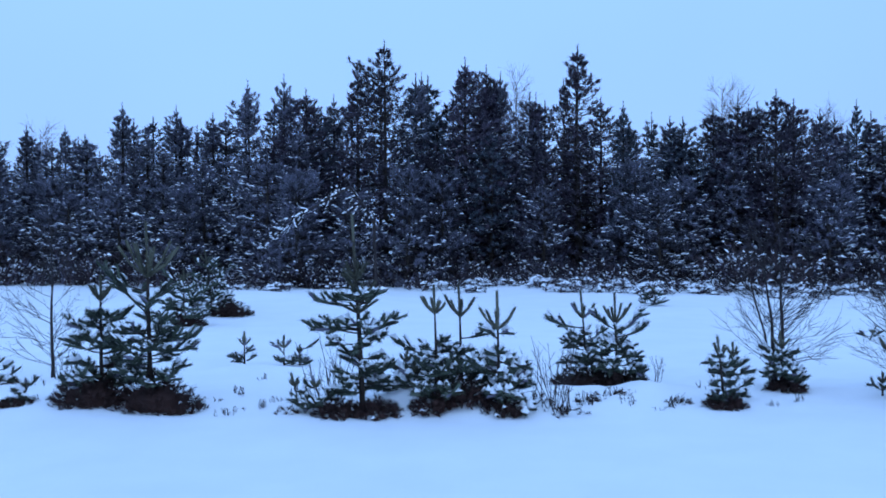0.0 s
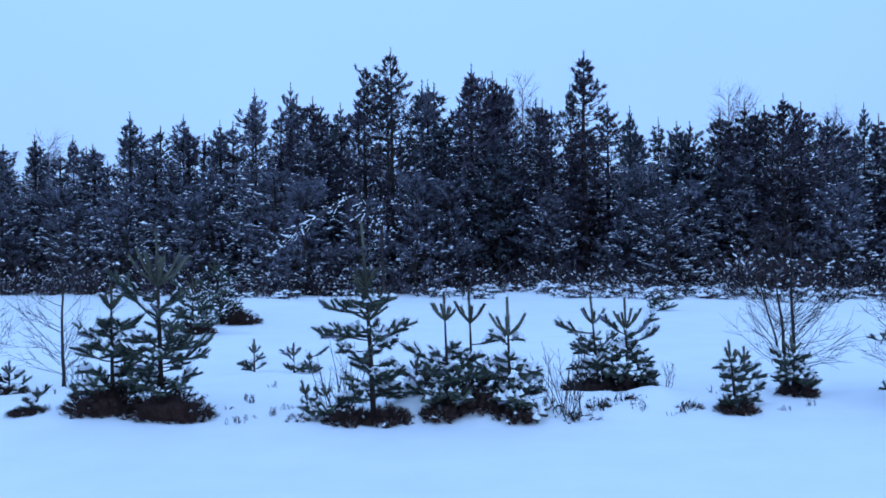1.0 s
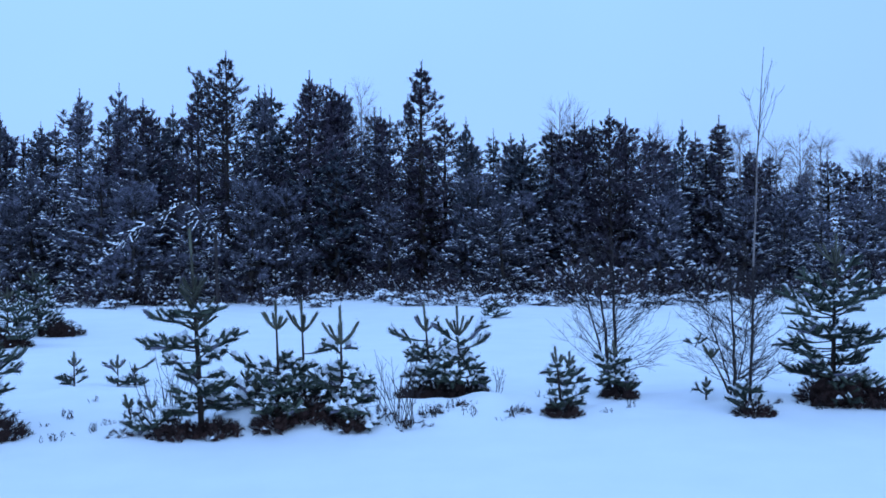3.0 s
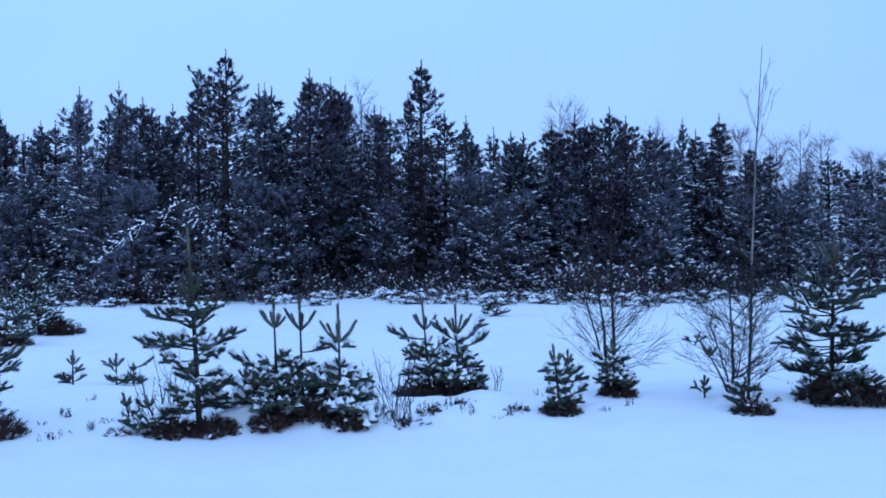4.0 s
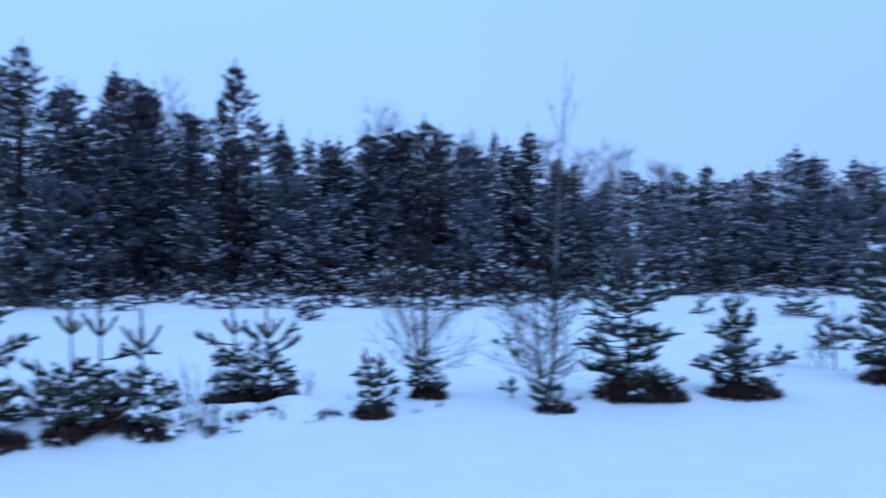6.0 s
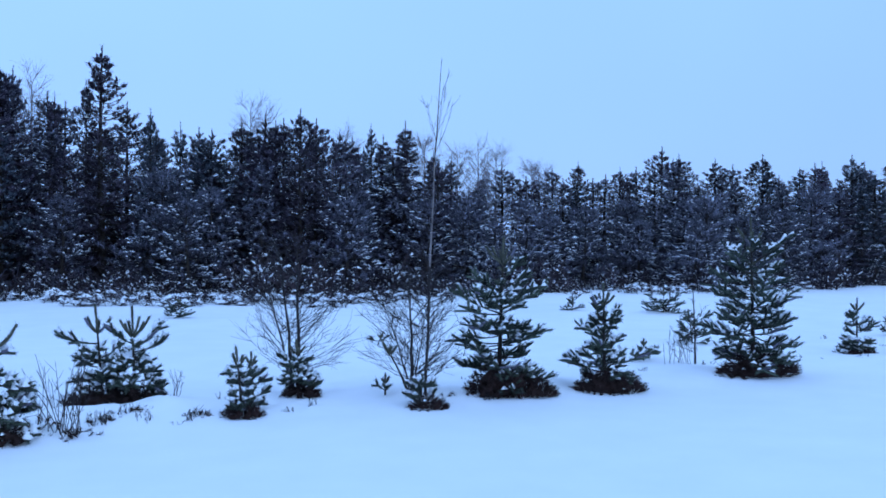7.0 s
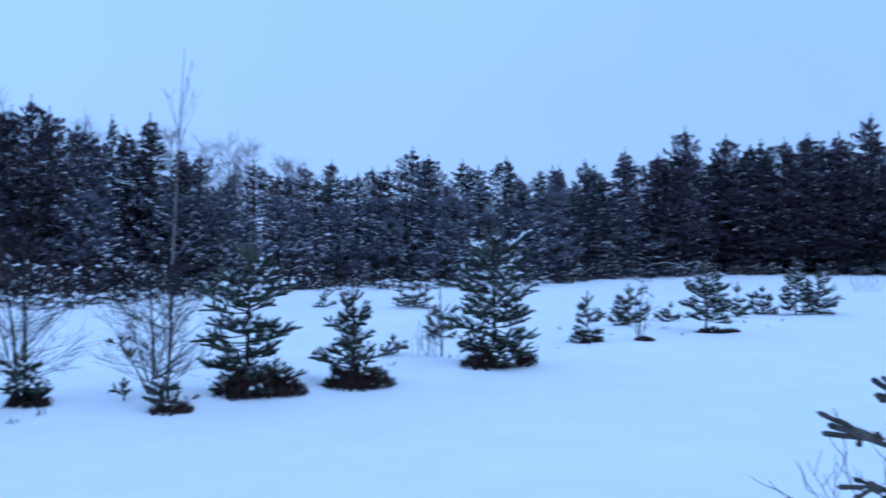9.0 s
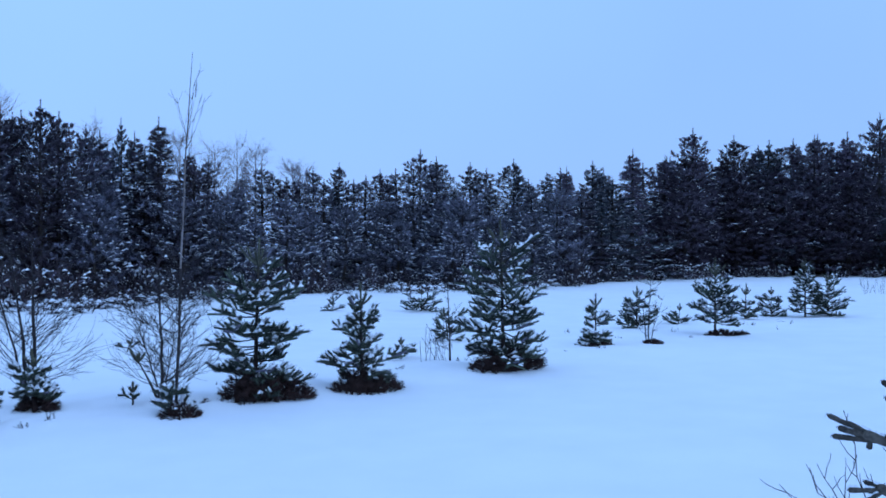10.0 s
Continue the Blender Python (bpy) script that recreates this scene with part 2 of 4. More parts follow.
def shoot(rs, p, q, wood, green, caps, snow, needle=0.046, fat=0.0115, dense=480, core=0.012, spread=1.15):
    """A year's growth: a stem packed with needles, with snow on some."""
    d = q - p
    size = math.sqrt(float(d @ d))
    tube(wood, [p, q], [core * 0.4, core * 0.3], 3)
    tube(green, [p, p + d * 0.4, q], [core * 0.7, core, core * 0.9], 5)
    needles(green, p, q, max(8, int(dense * size)), needle, fat, rs, spread)
    if rs.random() < snow * (1.0 if snow > 0.45 else 1.5):
        wide = rs.uniform(0.030, 0.060) * (1.5 if snow > 0.6 else (0.7 if snow < 0.22 else 1.0))
        snow_lump(caps, p + d * rs.uniform(0.35, 0.75) + UP * 0.030, d, size * rs.uniform(0.5, 0.9), wide, wide * 0.6, rs)


def bough(rs, start, aim, reach, fingers, wood, green, caps, snow, bare=0.45, dense=380, dead=None):
    """One branch: it sags a little, lifts its tip, and carries a flat fan of side shoots."""
    aim = unit(aim)
    side = unit(np.cross(aim, UP) + 1e-6)
    n = 4
    sway = rs.uniform(-1.5, 1.5)
    pts = [start + aim * reach * (i / n) + UP * reach * 0.20 * ((i / n) ** 2 - 1.05 * i / n) + side * reach * 0.08 * math.sin(3.0 * i / n + sway) * (i > 0) for i in range(n + 1)]
    tube(wood, pts, [0.004 + 0.010 * reach * (1 - i / n) for i in range(n + 1)], 4)
    for i in range(n):
        if (i + 0.5) / n > bare:
            shoot(rs, pts[i], pts[i + 1], wood, green, caps, snow * 0.8, dense=dense)
        elif dead and i > 0:
            needles(dead, pts[i], pts[i + 1], 4 + int(110 * reach / n), 0.042, 0.012, rs, 1.4)
    tip_way = unit(pts[n] - pts[n - 1])
    for j in range(fingers):
        f = (1.0, 1.0, 0.72, 0.72, 0.86, 0.86, 0.58, 0.58, 0.45, 0.45, 0.65, 0.8)[j % 12] + rs.uniform(-0.04, 0.0)
        i = min(n - 1, int(f * n))
        at = pts[i] + (pts[i + 1] - pts[i]) * (f * n - i)
        lay = (1 if j % 2 else -1) * rs.uniform(0.45, 1.05)
        go = unit(tip_way * 0.75 + side * lay + UP * rs.uniform(-0.3, 0.9))
        size = min(0.2, 0.068 + 0.14 * reach + 0.3 * reach * (1 - f)) * rs.uniform(0.65, 1.2)
        shoot(rs, at, at + go * size, wood, green, caps, snow, dense=dense)


# single boughs that stand out from a sapling: height, direction in degrees, reach, rise
STRAY = {12: [(0.86, 172, 0.56, 0.95), (0.62, 5, 0.42, 0.1), (0.66, -20, 0.3, 0.05)], 25: [(0.62, 175, 0.36, 0.22)], 26: [(0.58, -5, 0.3, 0.75), (0.62, 190, 0.26, 0.7)],
         33: [(0.92, -10, 0.5, 0.35), (1.05, 170, 0.36, 0.6), (0.5, 0, 0.5, 0.2), (1.2, 20, 0.3, 0.7)], 38: [(0.92, -8, 0.62, 0.12), (0.5, 6, 0.5, 0.1), (0.7, 185, 0.5, 0.05), (1.32, -5, 0.4, 0.5), (1.25, 175, 0.36, 0.4)],
         34: [(0.3, -10, 0.56, 0.25), (0.28, 185, 0.5, 0.2)], 21: [(0.72, 12, 0.36, 0.4), (0.78, 190, 0.42, 0.05), (0.98, 172, 0.4, 0.15)]}

# saplings whose stem stands bare between the low boughs and the top shoots: share of the height
BARE_TOP = {22: 0.50, 23: 0.48, 24: 0.60, 25: 0.50, 26: 0.52, 27: 0.65}


def pine_sapling(x, y, height, label, seed, lean=(0.0, 0.0), spread=0.42, leader=0.3, snow=0.3, candles=5, bushy=1.0, group="pine saplings", sink=0.03, far=False, reach_up=0.65):
    """A young pine: stem, yearly whorls of branches, and a candelabrum of upright shoots round the leader."""
    rs = np.random.RandomState(seed)
    tree = thing("pine_sapling", Matrix.Translation(on_land(x, y, sink)), label, "pine tree", group)
    dense = 150 if far else 285

    def stem(z):
        s = z / height
        return np.array((lean[0] * s ** 1.3, lean[1] * s ** 1.3, z))

    trunk = Buf()
    r0 = 0.009 + 0.012 * height
    tube(trunk, [stem(height * i / 8) for i in range(9)], [r0 * (1 - 0.8 * i / 8) for i in range(9)], 6)
    part("trunk", trunk, BARK, tree)
    node = height - leader
    wood, green, caps = Buf(), Buf(), Buf()
    shoot(rs, stem(node), stem(node + leader * 0.5), wood, green, caps, 0, dense=dense)
    shoot(rs, stem(node + leader * 0.5), stem(height), wood, green, caps, 0, dense=dense, core=0.013)
    if seed in (21, 33, 34, 38, 42, 45, 46):
        for i in range(4):     # needled stem and short side shoots below the top
            za = height * (0.48 + (node / height - 0.48) * i / 4)
            zb = za + (node - height * 0.48) / 4
            shoot(rs, stem(za), stem(zb), wood, green, caps, 0, dense=dense * 0.6, core=0.010)
            for k in range(5 if seed == 21 else 3):
                w = rs.uniform(0, 6.28)
                go = unit(np.array((math.cos(w), math.sin(w), rs.uniform(0.4, 1.1))))
                shoot(rs, stem((za + zb) / 2), stem((za + zb) / 2) + go * rs.uniform(0.08, 0.16) * (1.35 - za / height) * (2.0 if seed == 21 else 1.0), wood, green, caps, 0, dense=dense)
    turn = rs.uniform(0, 6.28)
    for k in range(candles):
        w = turn + 2 * math.pi * (k + rs.uniform(-0.2, 0.2)) / candles
        size = leader * reach_up * rs.uniform(0.8, 1.25)
        go = unit(np.array((math.cos(w), math.sin(w), rs.uniform(0.7, 1.2) if candles < 9 else rs.uniform(0.45, 1.5))))
        mid = stem(node) + go * size * 0.55
        q = mid + unit(go + UP * 0.5) * size * 0.45
        shoot(rs, stem(node), mid, wood, green, caps, snow * 0.5, dense=dense, core=0.012)
        shoot(rs, mid, q, wood, green, caps, 0, dense=dense, core=0.0135)
    tip = part("leader", wood, BARK, tree)
    part("foliage", green, FRESH, tip, kind="stuff")

    dead = Buf()

    def limb(z, w, reach, rise, fingers, bare=0.0):
        wood, green, caps = Buf(), Buf(), Buf()
        bough(rs, stem(z), np.array((math.cos(w), math.sin(w), rise)), reach, fingers, wood, green, caps, snow, bare or 0.6, dense, dead)
        br = part("branch", wood, BARK, tree)
        part("foliage", green, NEEDLES, br, kind="stuff")
        if caps.v:
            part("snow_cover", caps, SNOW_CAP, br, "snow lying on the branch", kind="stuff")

    for z, w, reach, rise in STRAY.get(seed, ()):
        limb(z, radians(w), reach, rise, 9, 0.25)
    gap, z, year = min(0.19 if bushy > 1.5 else 0.23, leader * 0.9), node, 0
    if seed in BARE_TOP:
        z = BARE_TOP[seed] * height + gap
    low = {52: 0.38, 33: 0.12, 38: 0.20, 12: 0.28, 11: 0.2, 21: 0.2, 42: 0.26}.get(seed, 0.11 if height > 0.9 else 0.05)
    while z - gap > low:
        z -= gap * rs.uniform(0.85, 1.1)
        gap = max(0.11, gap * 0.86)
        year += 1
        depth = min(1.0, (height - z) / max(0.5, min(height, 1.4)))
        count = rs.randint(3, 7) if height > 0.5 else 3
        lop = rs.uniform(0, 6.28)
        turn = rs.uniform(0, 6.28)
        for k in range(count):
            w = turn + 2 * math.pi * (k + rs.uniform(-0.3, 0.3)) / count
            reach = spread * ((0.52 + 0.50 * depth if bushy > 1.65 else 0.42 + 0.62 * depth) if height < 1.4 else 0.25 + 0.80 * math.sin(1.75 * depth ** 1.3)) * rs.choice((0.35, 0.7, 1.0, 1.3), p=(0.22, 0.3, 0.3, 0.18)) * (1 + 0.45 * math.cos(w - lop))
            reach = min(reach, spread * rs.uniform(0.85, 1.15))
            if rs.random() < 0.14:
                continue
            limb(max(0.03, z + rs.normal(0, 0.05)), w, reach, 0.85 * (1 - depth) ** 1.1 * (0.1 if seed in BARE_TOP else 1.0) + rs.uniform(-0.25, 0.36), (5 if height > 0.5 else 2) + int(reach * 9), 0.3 if depth < 0.55 and year > 1 else 0.0)
    # shorter boughs between the whorls
    for _ in range(int(bushy * 12 * min(1.3, height))):
        z = max(low, (0.05 + rs.random() ** 1.3 * (0.65 if bushy > 1.5 and seed not in BARE_TOP else 0.42)) * min(height, 1.5))
        limb(z, rs.uniform(0, 6.28), spread * rs.uniform(0.45, 0.92) * (1.1 - 0.75 * z / min(height, 1.6)), rs.uniform(-0.1, 0.35), 7)
    if dead.v:
        part("dry_needles", dead, DRY, tree, "dry brown needles inside the crown", kind="stuff")
    return tree


# x, y, height, seed, lean, spread, snow, leader, bare stem
SAPLINGS = [
    (-3.08, 8.74, 1.2, 11, (0.0, 0), 0.36, 0.25, 0.24, 1.0), (-2.59, 8.62, 1.71, 12, (-0.03, 0), 0.34, 0.2, 0.51, 0.3),
    (-4.76, 10.31, 0.38, 13, (0, 0), 0.2, 0.4, 0.13, 0.0), (-3.81, 8.81, 0.23, 14, (0, 0), 0.17, 0.5, 0.08, 0.0),
    (-4.43, 16.73, 1.03, 15, (0, 0), 0.56, 0.3, 0.22, 1.0), (-4.37, 18.64, 1.32, 16, (-0.15, 0), 0.55, 0.3, 0.27, 1.0),
    (-2.26, 11.26, 0.43, 17, (0, 0), 0.19, 0.4, 0.16, -0.6), (-1.78, 11.22, 0.39, 18, (0, 0), 0.19, 0.5, 0.15, -0.4),
    (-1.61, 11.34, 0.28, 19, (0, 0), 0.19, 0.5, 0.09, 0.0), (-1.29, 8.93, 0.27, 20, (-0.06, 0), 0.15, 0.4, 0.12, -0.4),
    (-0.29, 8.96, 0.41, 47, (0.05, 0), 0.33, 0.95, 0.12, 1.0), (-0.17, 8.58, 0.29, 48, (0, 0), 0.25, 0.95, 0.1, 1.0), (-0.99, 8.44, 0.33, 49, (-0.1, 0), 0.27, 0.6, 0.1, 0.5),
    (-0.63, 8.41, 1.8, 21, (-0.09, 0), 0.25, 0.5, 0.56, -0.1),
    (0.04, 8.46, 1.08, 22, (-0.03, 0), 0.32, 0.55, 0.26, 0.7), (0.27, 8.65, 1.13, 23, (-0.03, 0), 0.34, 0.55, 0.3, 0.7),
    (0.59, 8.32, 1.07, 24, (-0.02, 0), 0.27, 0.65, 0.34, 0.4),
    (1.64, 9.96, 1.02, 25, (-0.07, 0), 0.31, 0.5, 0.3, 0.5), (1.9, 9.64, 1, 26, (-0.03, 0), 0.29, 0.45, 0.32, 0.8),
    (2.66, 8.54, 0.66, 27, (-0.06, 0), 0.16, 0.25, 0.17, -0.4), (2.9, 8.98, 0.58, 28, (-0.02, 0), 0.13, 0.25, 0.14, -0.5),
    (3.54, 9.47, 0.6, 29, (-0.02, 0), 0.22, 0.4, 0.16, 0.8), (4.84, 20.62, 0.5, 30, (0, 0), 0.38, 0.4, 0.15, 1.8),
    (4.4, 8.3, 0.34, 50, (0.02, 0), 0.18, 0.3, 0.14, 0.8), (4.34, 9, 0.26, 31, (0, 0), 0.1, 0.2, 0.1, -0.8), (4.56, 8.9, 0.58, 52, (-0.3, 0), 0.22, 0.2, 0.14, -1), (6.46, 13.82, 0.24, 32, (0.1, 0), 0.24, 0.3, 0.1, 0.0),
    (5.53, 8.64, 1.65, 33, (0.05, 0), 0.49, 0.3, 0.3, 0.9), (6.74, 8.36, 1.22, 34, (-0.02, 0), 0.37, 0.3, 0.25, 0.6),
    (11.22, 11.7, 0.6, 51, (-0.1, 0), 0.35, 0.25, 0.16, -0.3), (9, 10.33, 0.34, 35, (0, 0), 0.26, 0.4, 0.1, 0.0), (14.23, 19.11, 0.44, 36, (0, 0), 0.35, 0.4, 0.14, 0.0),
    (15.93, 17.67, 0.61, 37, (0, 0), 0.58, 0.4, 0.17, 0.5), (9.15, 8.45, 1.96, 38, (-0.06, 0), 0.57, 0.35, 0.35, 1.0),
    (12.62, 9.63, 0.88, 39, (0, 0), 0.32, 0.6, 0.21, 0.6), (15.9, 11.14, 0.87, 40, (0, 0), 0.39, 0.3, 0.23, 1.0),
    (17.52, 11.22, 0.45, 41, (0.05, 0), 0.36, 0.3, 0.14, 0.5), (15.76, 9.3, 1.46, 42, (0, 0), 0.47, 0.3, 0.32, 1.0),
    (19.64, 10.86, 0.82, 43, (0.05, 0), 0.4, 0.4, 0.26, 0.5), (21.21, 11.06, 0.74, 44, (0, 0), 0.36, 0.5, 0.17, 0.6),
    (21.46, 10.34, 1.42, 45, (0, 0), 0.43, 0.6, 0.26, 1.0), (21.86, 9.98, 1.08, 46, (0, 0), 0.47, 0.5, 0.21, 1.0)]
for x, y, h, seed, lean, spread, snow, leader, bushy in SAPLINGS:
    small = h < 0.7
    label = "small snow-dusted pine seedling poking out of the snow" if small else ("snow-laden bushy young pine in the sapling row" if snow > 0.45 else "dark green young pine with upright shoots in snow")
    pine_sapling(x, y, h, label, seed, lean, spread, leader, snow, 4 if small else (9 if seed == 12 else 6), 1.0 + bushy, far=y > 13, reach_up={12: 0.8, 21: 0.3, 33: 0.8, 34: 0.75}.get(seed, 0.68))


# ---------------------------------------------------------------- dry brush round the saplings
def brush_clump(x, y, wide, deep, high, seed, stems=260, label="dark brown dry brush clump in snow"):
    rs = np.random.RandomState(seed)
    clump = thing("brush_clump", Matrix.Translation(on_land(x, y, 0.03)), label, "brush", "brush clumps")
    buf, caps = Buf(), Buf()

    def dome(r, w):
        lobe = 1 + 0.22 * noise.noise((math.cos(w) * 1.6 + seed, math.sin(w) * 1.6, r * 1.5))
        return high * lobe * max(0.04, 1.0 - 0.95 * r * r)

    if wide > 0.35 and high > 0.2:       # the matted inside
        k = len(buf.v)
        for i in range(5):
            for j in range(14):
                r, w = (0.0, 0.22, 0.45, 0.62, 0.70)[i], 6.283 * j / 14
                buf.v.append((wide * r * math.cos(w) * 0.9, deep * r * math.sin(w) * 0.9, max(-0.1, dome(r, w) * 0.72 - 0.04) if i < 4 else -0.15))
        for i in range(4):
            for j in range(14):
                a, b = k + i * 14 + j, k + i * 14 + (j + 1) % 14
                buf.f.append((a, a + 14, b + 14, b))
    for _ in range(stems):
        r, w = math.sqrt(rs.random()) * 0.92, rs.uniform(0, 6.28)
        top = dome(r, w)
        p = np.array((wide * r * math.cos(w), deep * r * math.sin(w), top * rs.uniform(0.02, 0.86)))
        tall = 0.03 + 0.07 * high * rs.uniform(0.6, 1.2)
        out = np.array((math.cos(w) * (0.25 + r), math.sin(w) * (0.25 + r), 0.0))
        go = unit(out + np.array((rs.normal(0, 0.55), rs.normal(0, 0.55), 0.75 + rs.normal(0, 0.4))))
        q = p + go * tall
        tube(buf, [p - go * tall * 0.6, q], [0.004, 0.002], 3)
        needles(buf, p - go * tall * 0.4, q + go * 0.01, 22, 0.042, 0.0125, rs, 1.6)
        if rs.random() < 0.022:
            snow_lump(caps, q, np.array((rs.normal(), rs.normal(), 0.1)), rs.uniform(0.04, 0.09), rs.uniform(0.02, 0.04), 0.02, rs)
    part("dry_growth", buf, DRY, clump, kind="stuff")
    if caps.v:
        part("snow_cover", caps, SNOW_CAP, clump, "snow caught on the stems", kind="stuff")


for args in [(-3.13, 8.61, 0.39, 0.28, 0.33, 101), (-2.51, 8.49, 0.47, 0.3, 0.36, 102), (-0.82, 8.26, 0.24, 0.22, 0.26, 103), (-0.5, 8.22, 0.24, 0.2, 0.24, 104),
             (0.0, 8.28, 0.2, 0.2, 0.3, 105), (0.3, 8.3, 0.22, 0.2, 0.34, 106), (0.6, 8.2, 0.2, 0.18, 0.28, 107),
             (1.6, 9.81, 0.4, 0.25, 0.22, 108), (1.92, 9.59, 0.32, 0.25, 0.3, 109), (2.65, 8.48, 0.19, 0.16, 0.22, 110), (3.56, 9.41, 0.2, 0.2, 0.18, 111),
             (4.42, 8.17, 0.2, 0.16, 0.2, 112), (5.44, 8.46, 0.44, 0.33, 0.36, 113), (5.72, 8.26, 0.26, 0.24, 0.26, 114), (6.7, 8.23, 0.48, 0.3, 0.29, 115),
             (9.11, 8.33, 0.66, 0.34, 0.33, 116), (12.62, 9.53, 0.24, 0.19, 0.11, 117), (15.69, 9.17, 0.36, 0.23, 0.18, 118), (16.14, 9.04, 0.27, 0.18, 0.11, 119),
             (-4.75, 10.28, 0.23, 0.18, 0.15, 120), (-3.84, 8.69, 0.19, 0.14, 0.09, 121), (-4.44, 16.65, 0.45, 0.27, 0.31, 122), (-3.96, 18.47, 0.45, 0.27, 0.36, 123), (1.18, 8.25, 0.2, 0.15, 0.17, 124), (0.93, 8.55, 0.2, 0.14, 0.14, 125), (1.45, 8.69, 0.16, 0.1, 0.09, 126), (1.72, 8.89, 0.2, 0.1, 0.08, 127), (-1.32, 8.37, 0.15, 0.1, 0.1, 128), (2.25, 8.57, 0.12, 0.08, 0.07, 129), (5.1, 8.4, 0.16, 0.08, 0.07, 130), (4.85, 8.55, 0.12, 0.08, 0.06, 131), (13.44, 9.08, 0.2, 0.15, 0.13, 123)]:
    brush_clump(*args[:4], args[4] * (1.15 if args[2] > 0.38 else 0.8), args[5], stems=int(2300 * args[2] * args[3]) + 60 if args[5] < 124 else 16)


# ---------------------------------------------------------------- bare birches of the foreground
def bare_birch(x, y, stems, label, seed, twigs=26, size=0.5, bark=None, group="bare birches"):
    """stems: (offset x, offset y, height, lean x, lean y, radius)."""
    rs = np.random.RandomState(seed)
    tree = thing("bare_birch", Matrix.Translation(on_land(x, y, 0.03)), label, "birch", group)
    for ox, oy, h, lx, ly, rad in stems:
        def at(s):
            return np.array((ox + lx * s ** 1.4, oy + ly * s ** 1.4, h * s))
        n = 10
        buf, fine = Buf(), Buf()
        pts = [at(i / n) + np.array((rs.normal(0, 0.006), rs.normal(0, 0.006), 0)) * (i > 0) for i in range(n + 1)]
        rads = [rad * (1 - 0.88 * i / n) for i in range(n + 1)]
        if bark:      # dark foot, pale stem above it
            foot = Buf()
            tube(foot, pts[:5], rads[:5], 6)
            tube(buf, pts[4:8], rads[4:8], 6)
            top = Buf()
            tube(top, pts[7:], rads[7:], 6)
            part("stem_tip", top, TWIG, tree, "dark tip of the stem")
            part("stem_foot", foot, TWIG, tree, "dark foot of the stem")
        else:
            tube(buf, pts, rads, 6)
        part("stem", buf, bark or TWIG, tree)
        for k in range(int(twigs * max(0.6, min(1.5, h / 1.6)))):
            s = 0.09 + 0.86 * rs.random() ** 1.2
            w = rs.uniform(0, 6.28)
            reach = size * (1.4 - 0.95 * s) * rs.uniform(0.5, 1.15)
            high = h > 2.5 and rs.random() < 0.20
            if h > 2.5:
                s = rs.uniform(0.50, 0.88) if high else rs.uniform(0.05, 0.42)
                reach = size * (2.0 - 1.45 * s) * rs.uniform(0.8, 1.25) if high else size * (1.3 - s) * rs.uniform(0.5, 1.1) * (1 - 0.45 * s)
            go = unit(np.array((math.cos(w), math.sin(w), rs.uniform(1.4, 2.8) if high else rs.uniform(0.28, 1.05))))
            p = at(s)
            m1 = p + go * reach * 0.4
            m2 = m1 + unit(go + UP * (0.45 if high else 0.12) + rs.normal(0, 0.10 if high else 0.2, 3)) * reach * 0.35
            q = m2 + unit(go + UP * (0.8 if high else 0.22) + rs.normal(0, 0.14 if high else 0.28, 3)) * reach * 0.3
            thin = 0.72 if high else 0.9
            tube(fine, [p, m1, m2, q], [0.0042 * thin, 0.0032 * thin, 0.0023 * thin, 0.0012], 3)
            for _ in range(3 if high else 9):
                f = rs.uniform(0.5, 2.8)
                a, c = ((p, m1), (m1, m2), (m2, q))[int(f)]
                b = a + (c - a) * (f - int(f))
                g2 = unit(go + UP * 0.1 + rs.normal(0, 0.42, 3))
                e = b + g2 * reach * rs.uniform(0.12, 0.28)
                tube(fine, [b, e, e + unit(g2 + UP * 0.2 + rs.normal(0, 0.2, 3)) * reach * rs.uniform(0.08, 0.2)], [0.0021, 0.0015, 0.0009], 3)
        part("twig_crown", fine, TWIG, tree, kind="stuff")
    return tree


BARE = "leafless young birch with fine dark twigs in snow"
bare_birch(-4.28, 10.59, [(0, 0, 1.75, 0.0, 0, 0.022)], BARE, 201, 46, 0.62)
bare_birch(-5.18, 10.33, [(0, 0, 1.6, 0.0, 0, 0.018)], BARE, 202, 30, 0.6)
bare_birch(3.64, 9.73, [(0, 0, 1.75, -0.03, 0, 0.026), (-0.05, 0.03, 1.6, -0.18, 0, 0.023), (-0.09, 0, 1.4, -0.32, 0.05, 0.018)], "leafless birch of several dark stems in snow", 203, 30, 0.62)
bare_birch(4.42, 8.34, [(0.05, 0, 3.5, 0.17, 0, 0.0165)], "tall slender birch with pale upper stem", 204, 52, 0.45, BIRCH)
bare_birch(4.63, 8.95, [(0, 0, 1.5, -0.05, 0, 0.02), (-0.02, 0.03, 1.15, -0.34, 0.1, 0.011), (0.03, 0.0, 1.1, 0.2, 0.0, 0.010)], BARE, 205, 40, 0.5)
bare_birch(9.29, 9.61, [(0, 0, 1.45, -0.06, 0, 0.014)], "thin leafless birch beside a young pine", 206, 10, 0.3)
bare_birch(13.44, 9.16, [(0, 0, 1.12, 0.06, 0, 0.016), (-0.05, 0, 0.9, -0.2, 0, 0.012), (0.06, 0, 0.8, 0.4, 0, 0.010)], "small leafless birch bush in snow", 207, 16, 0.4)


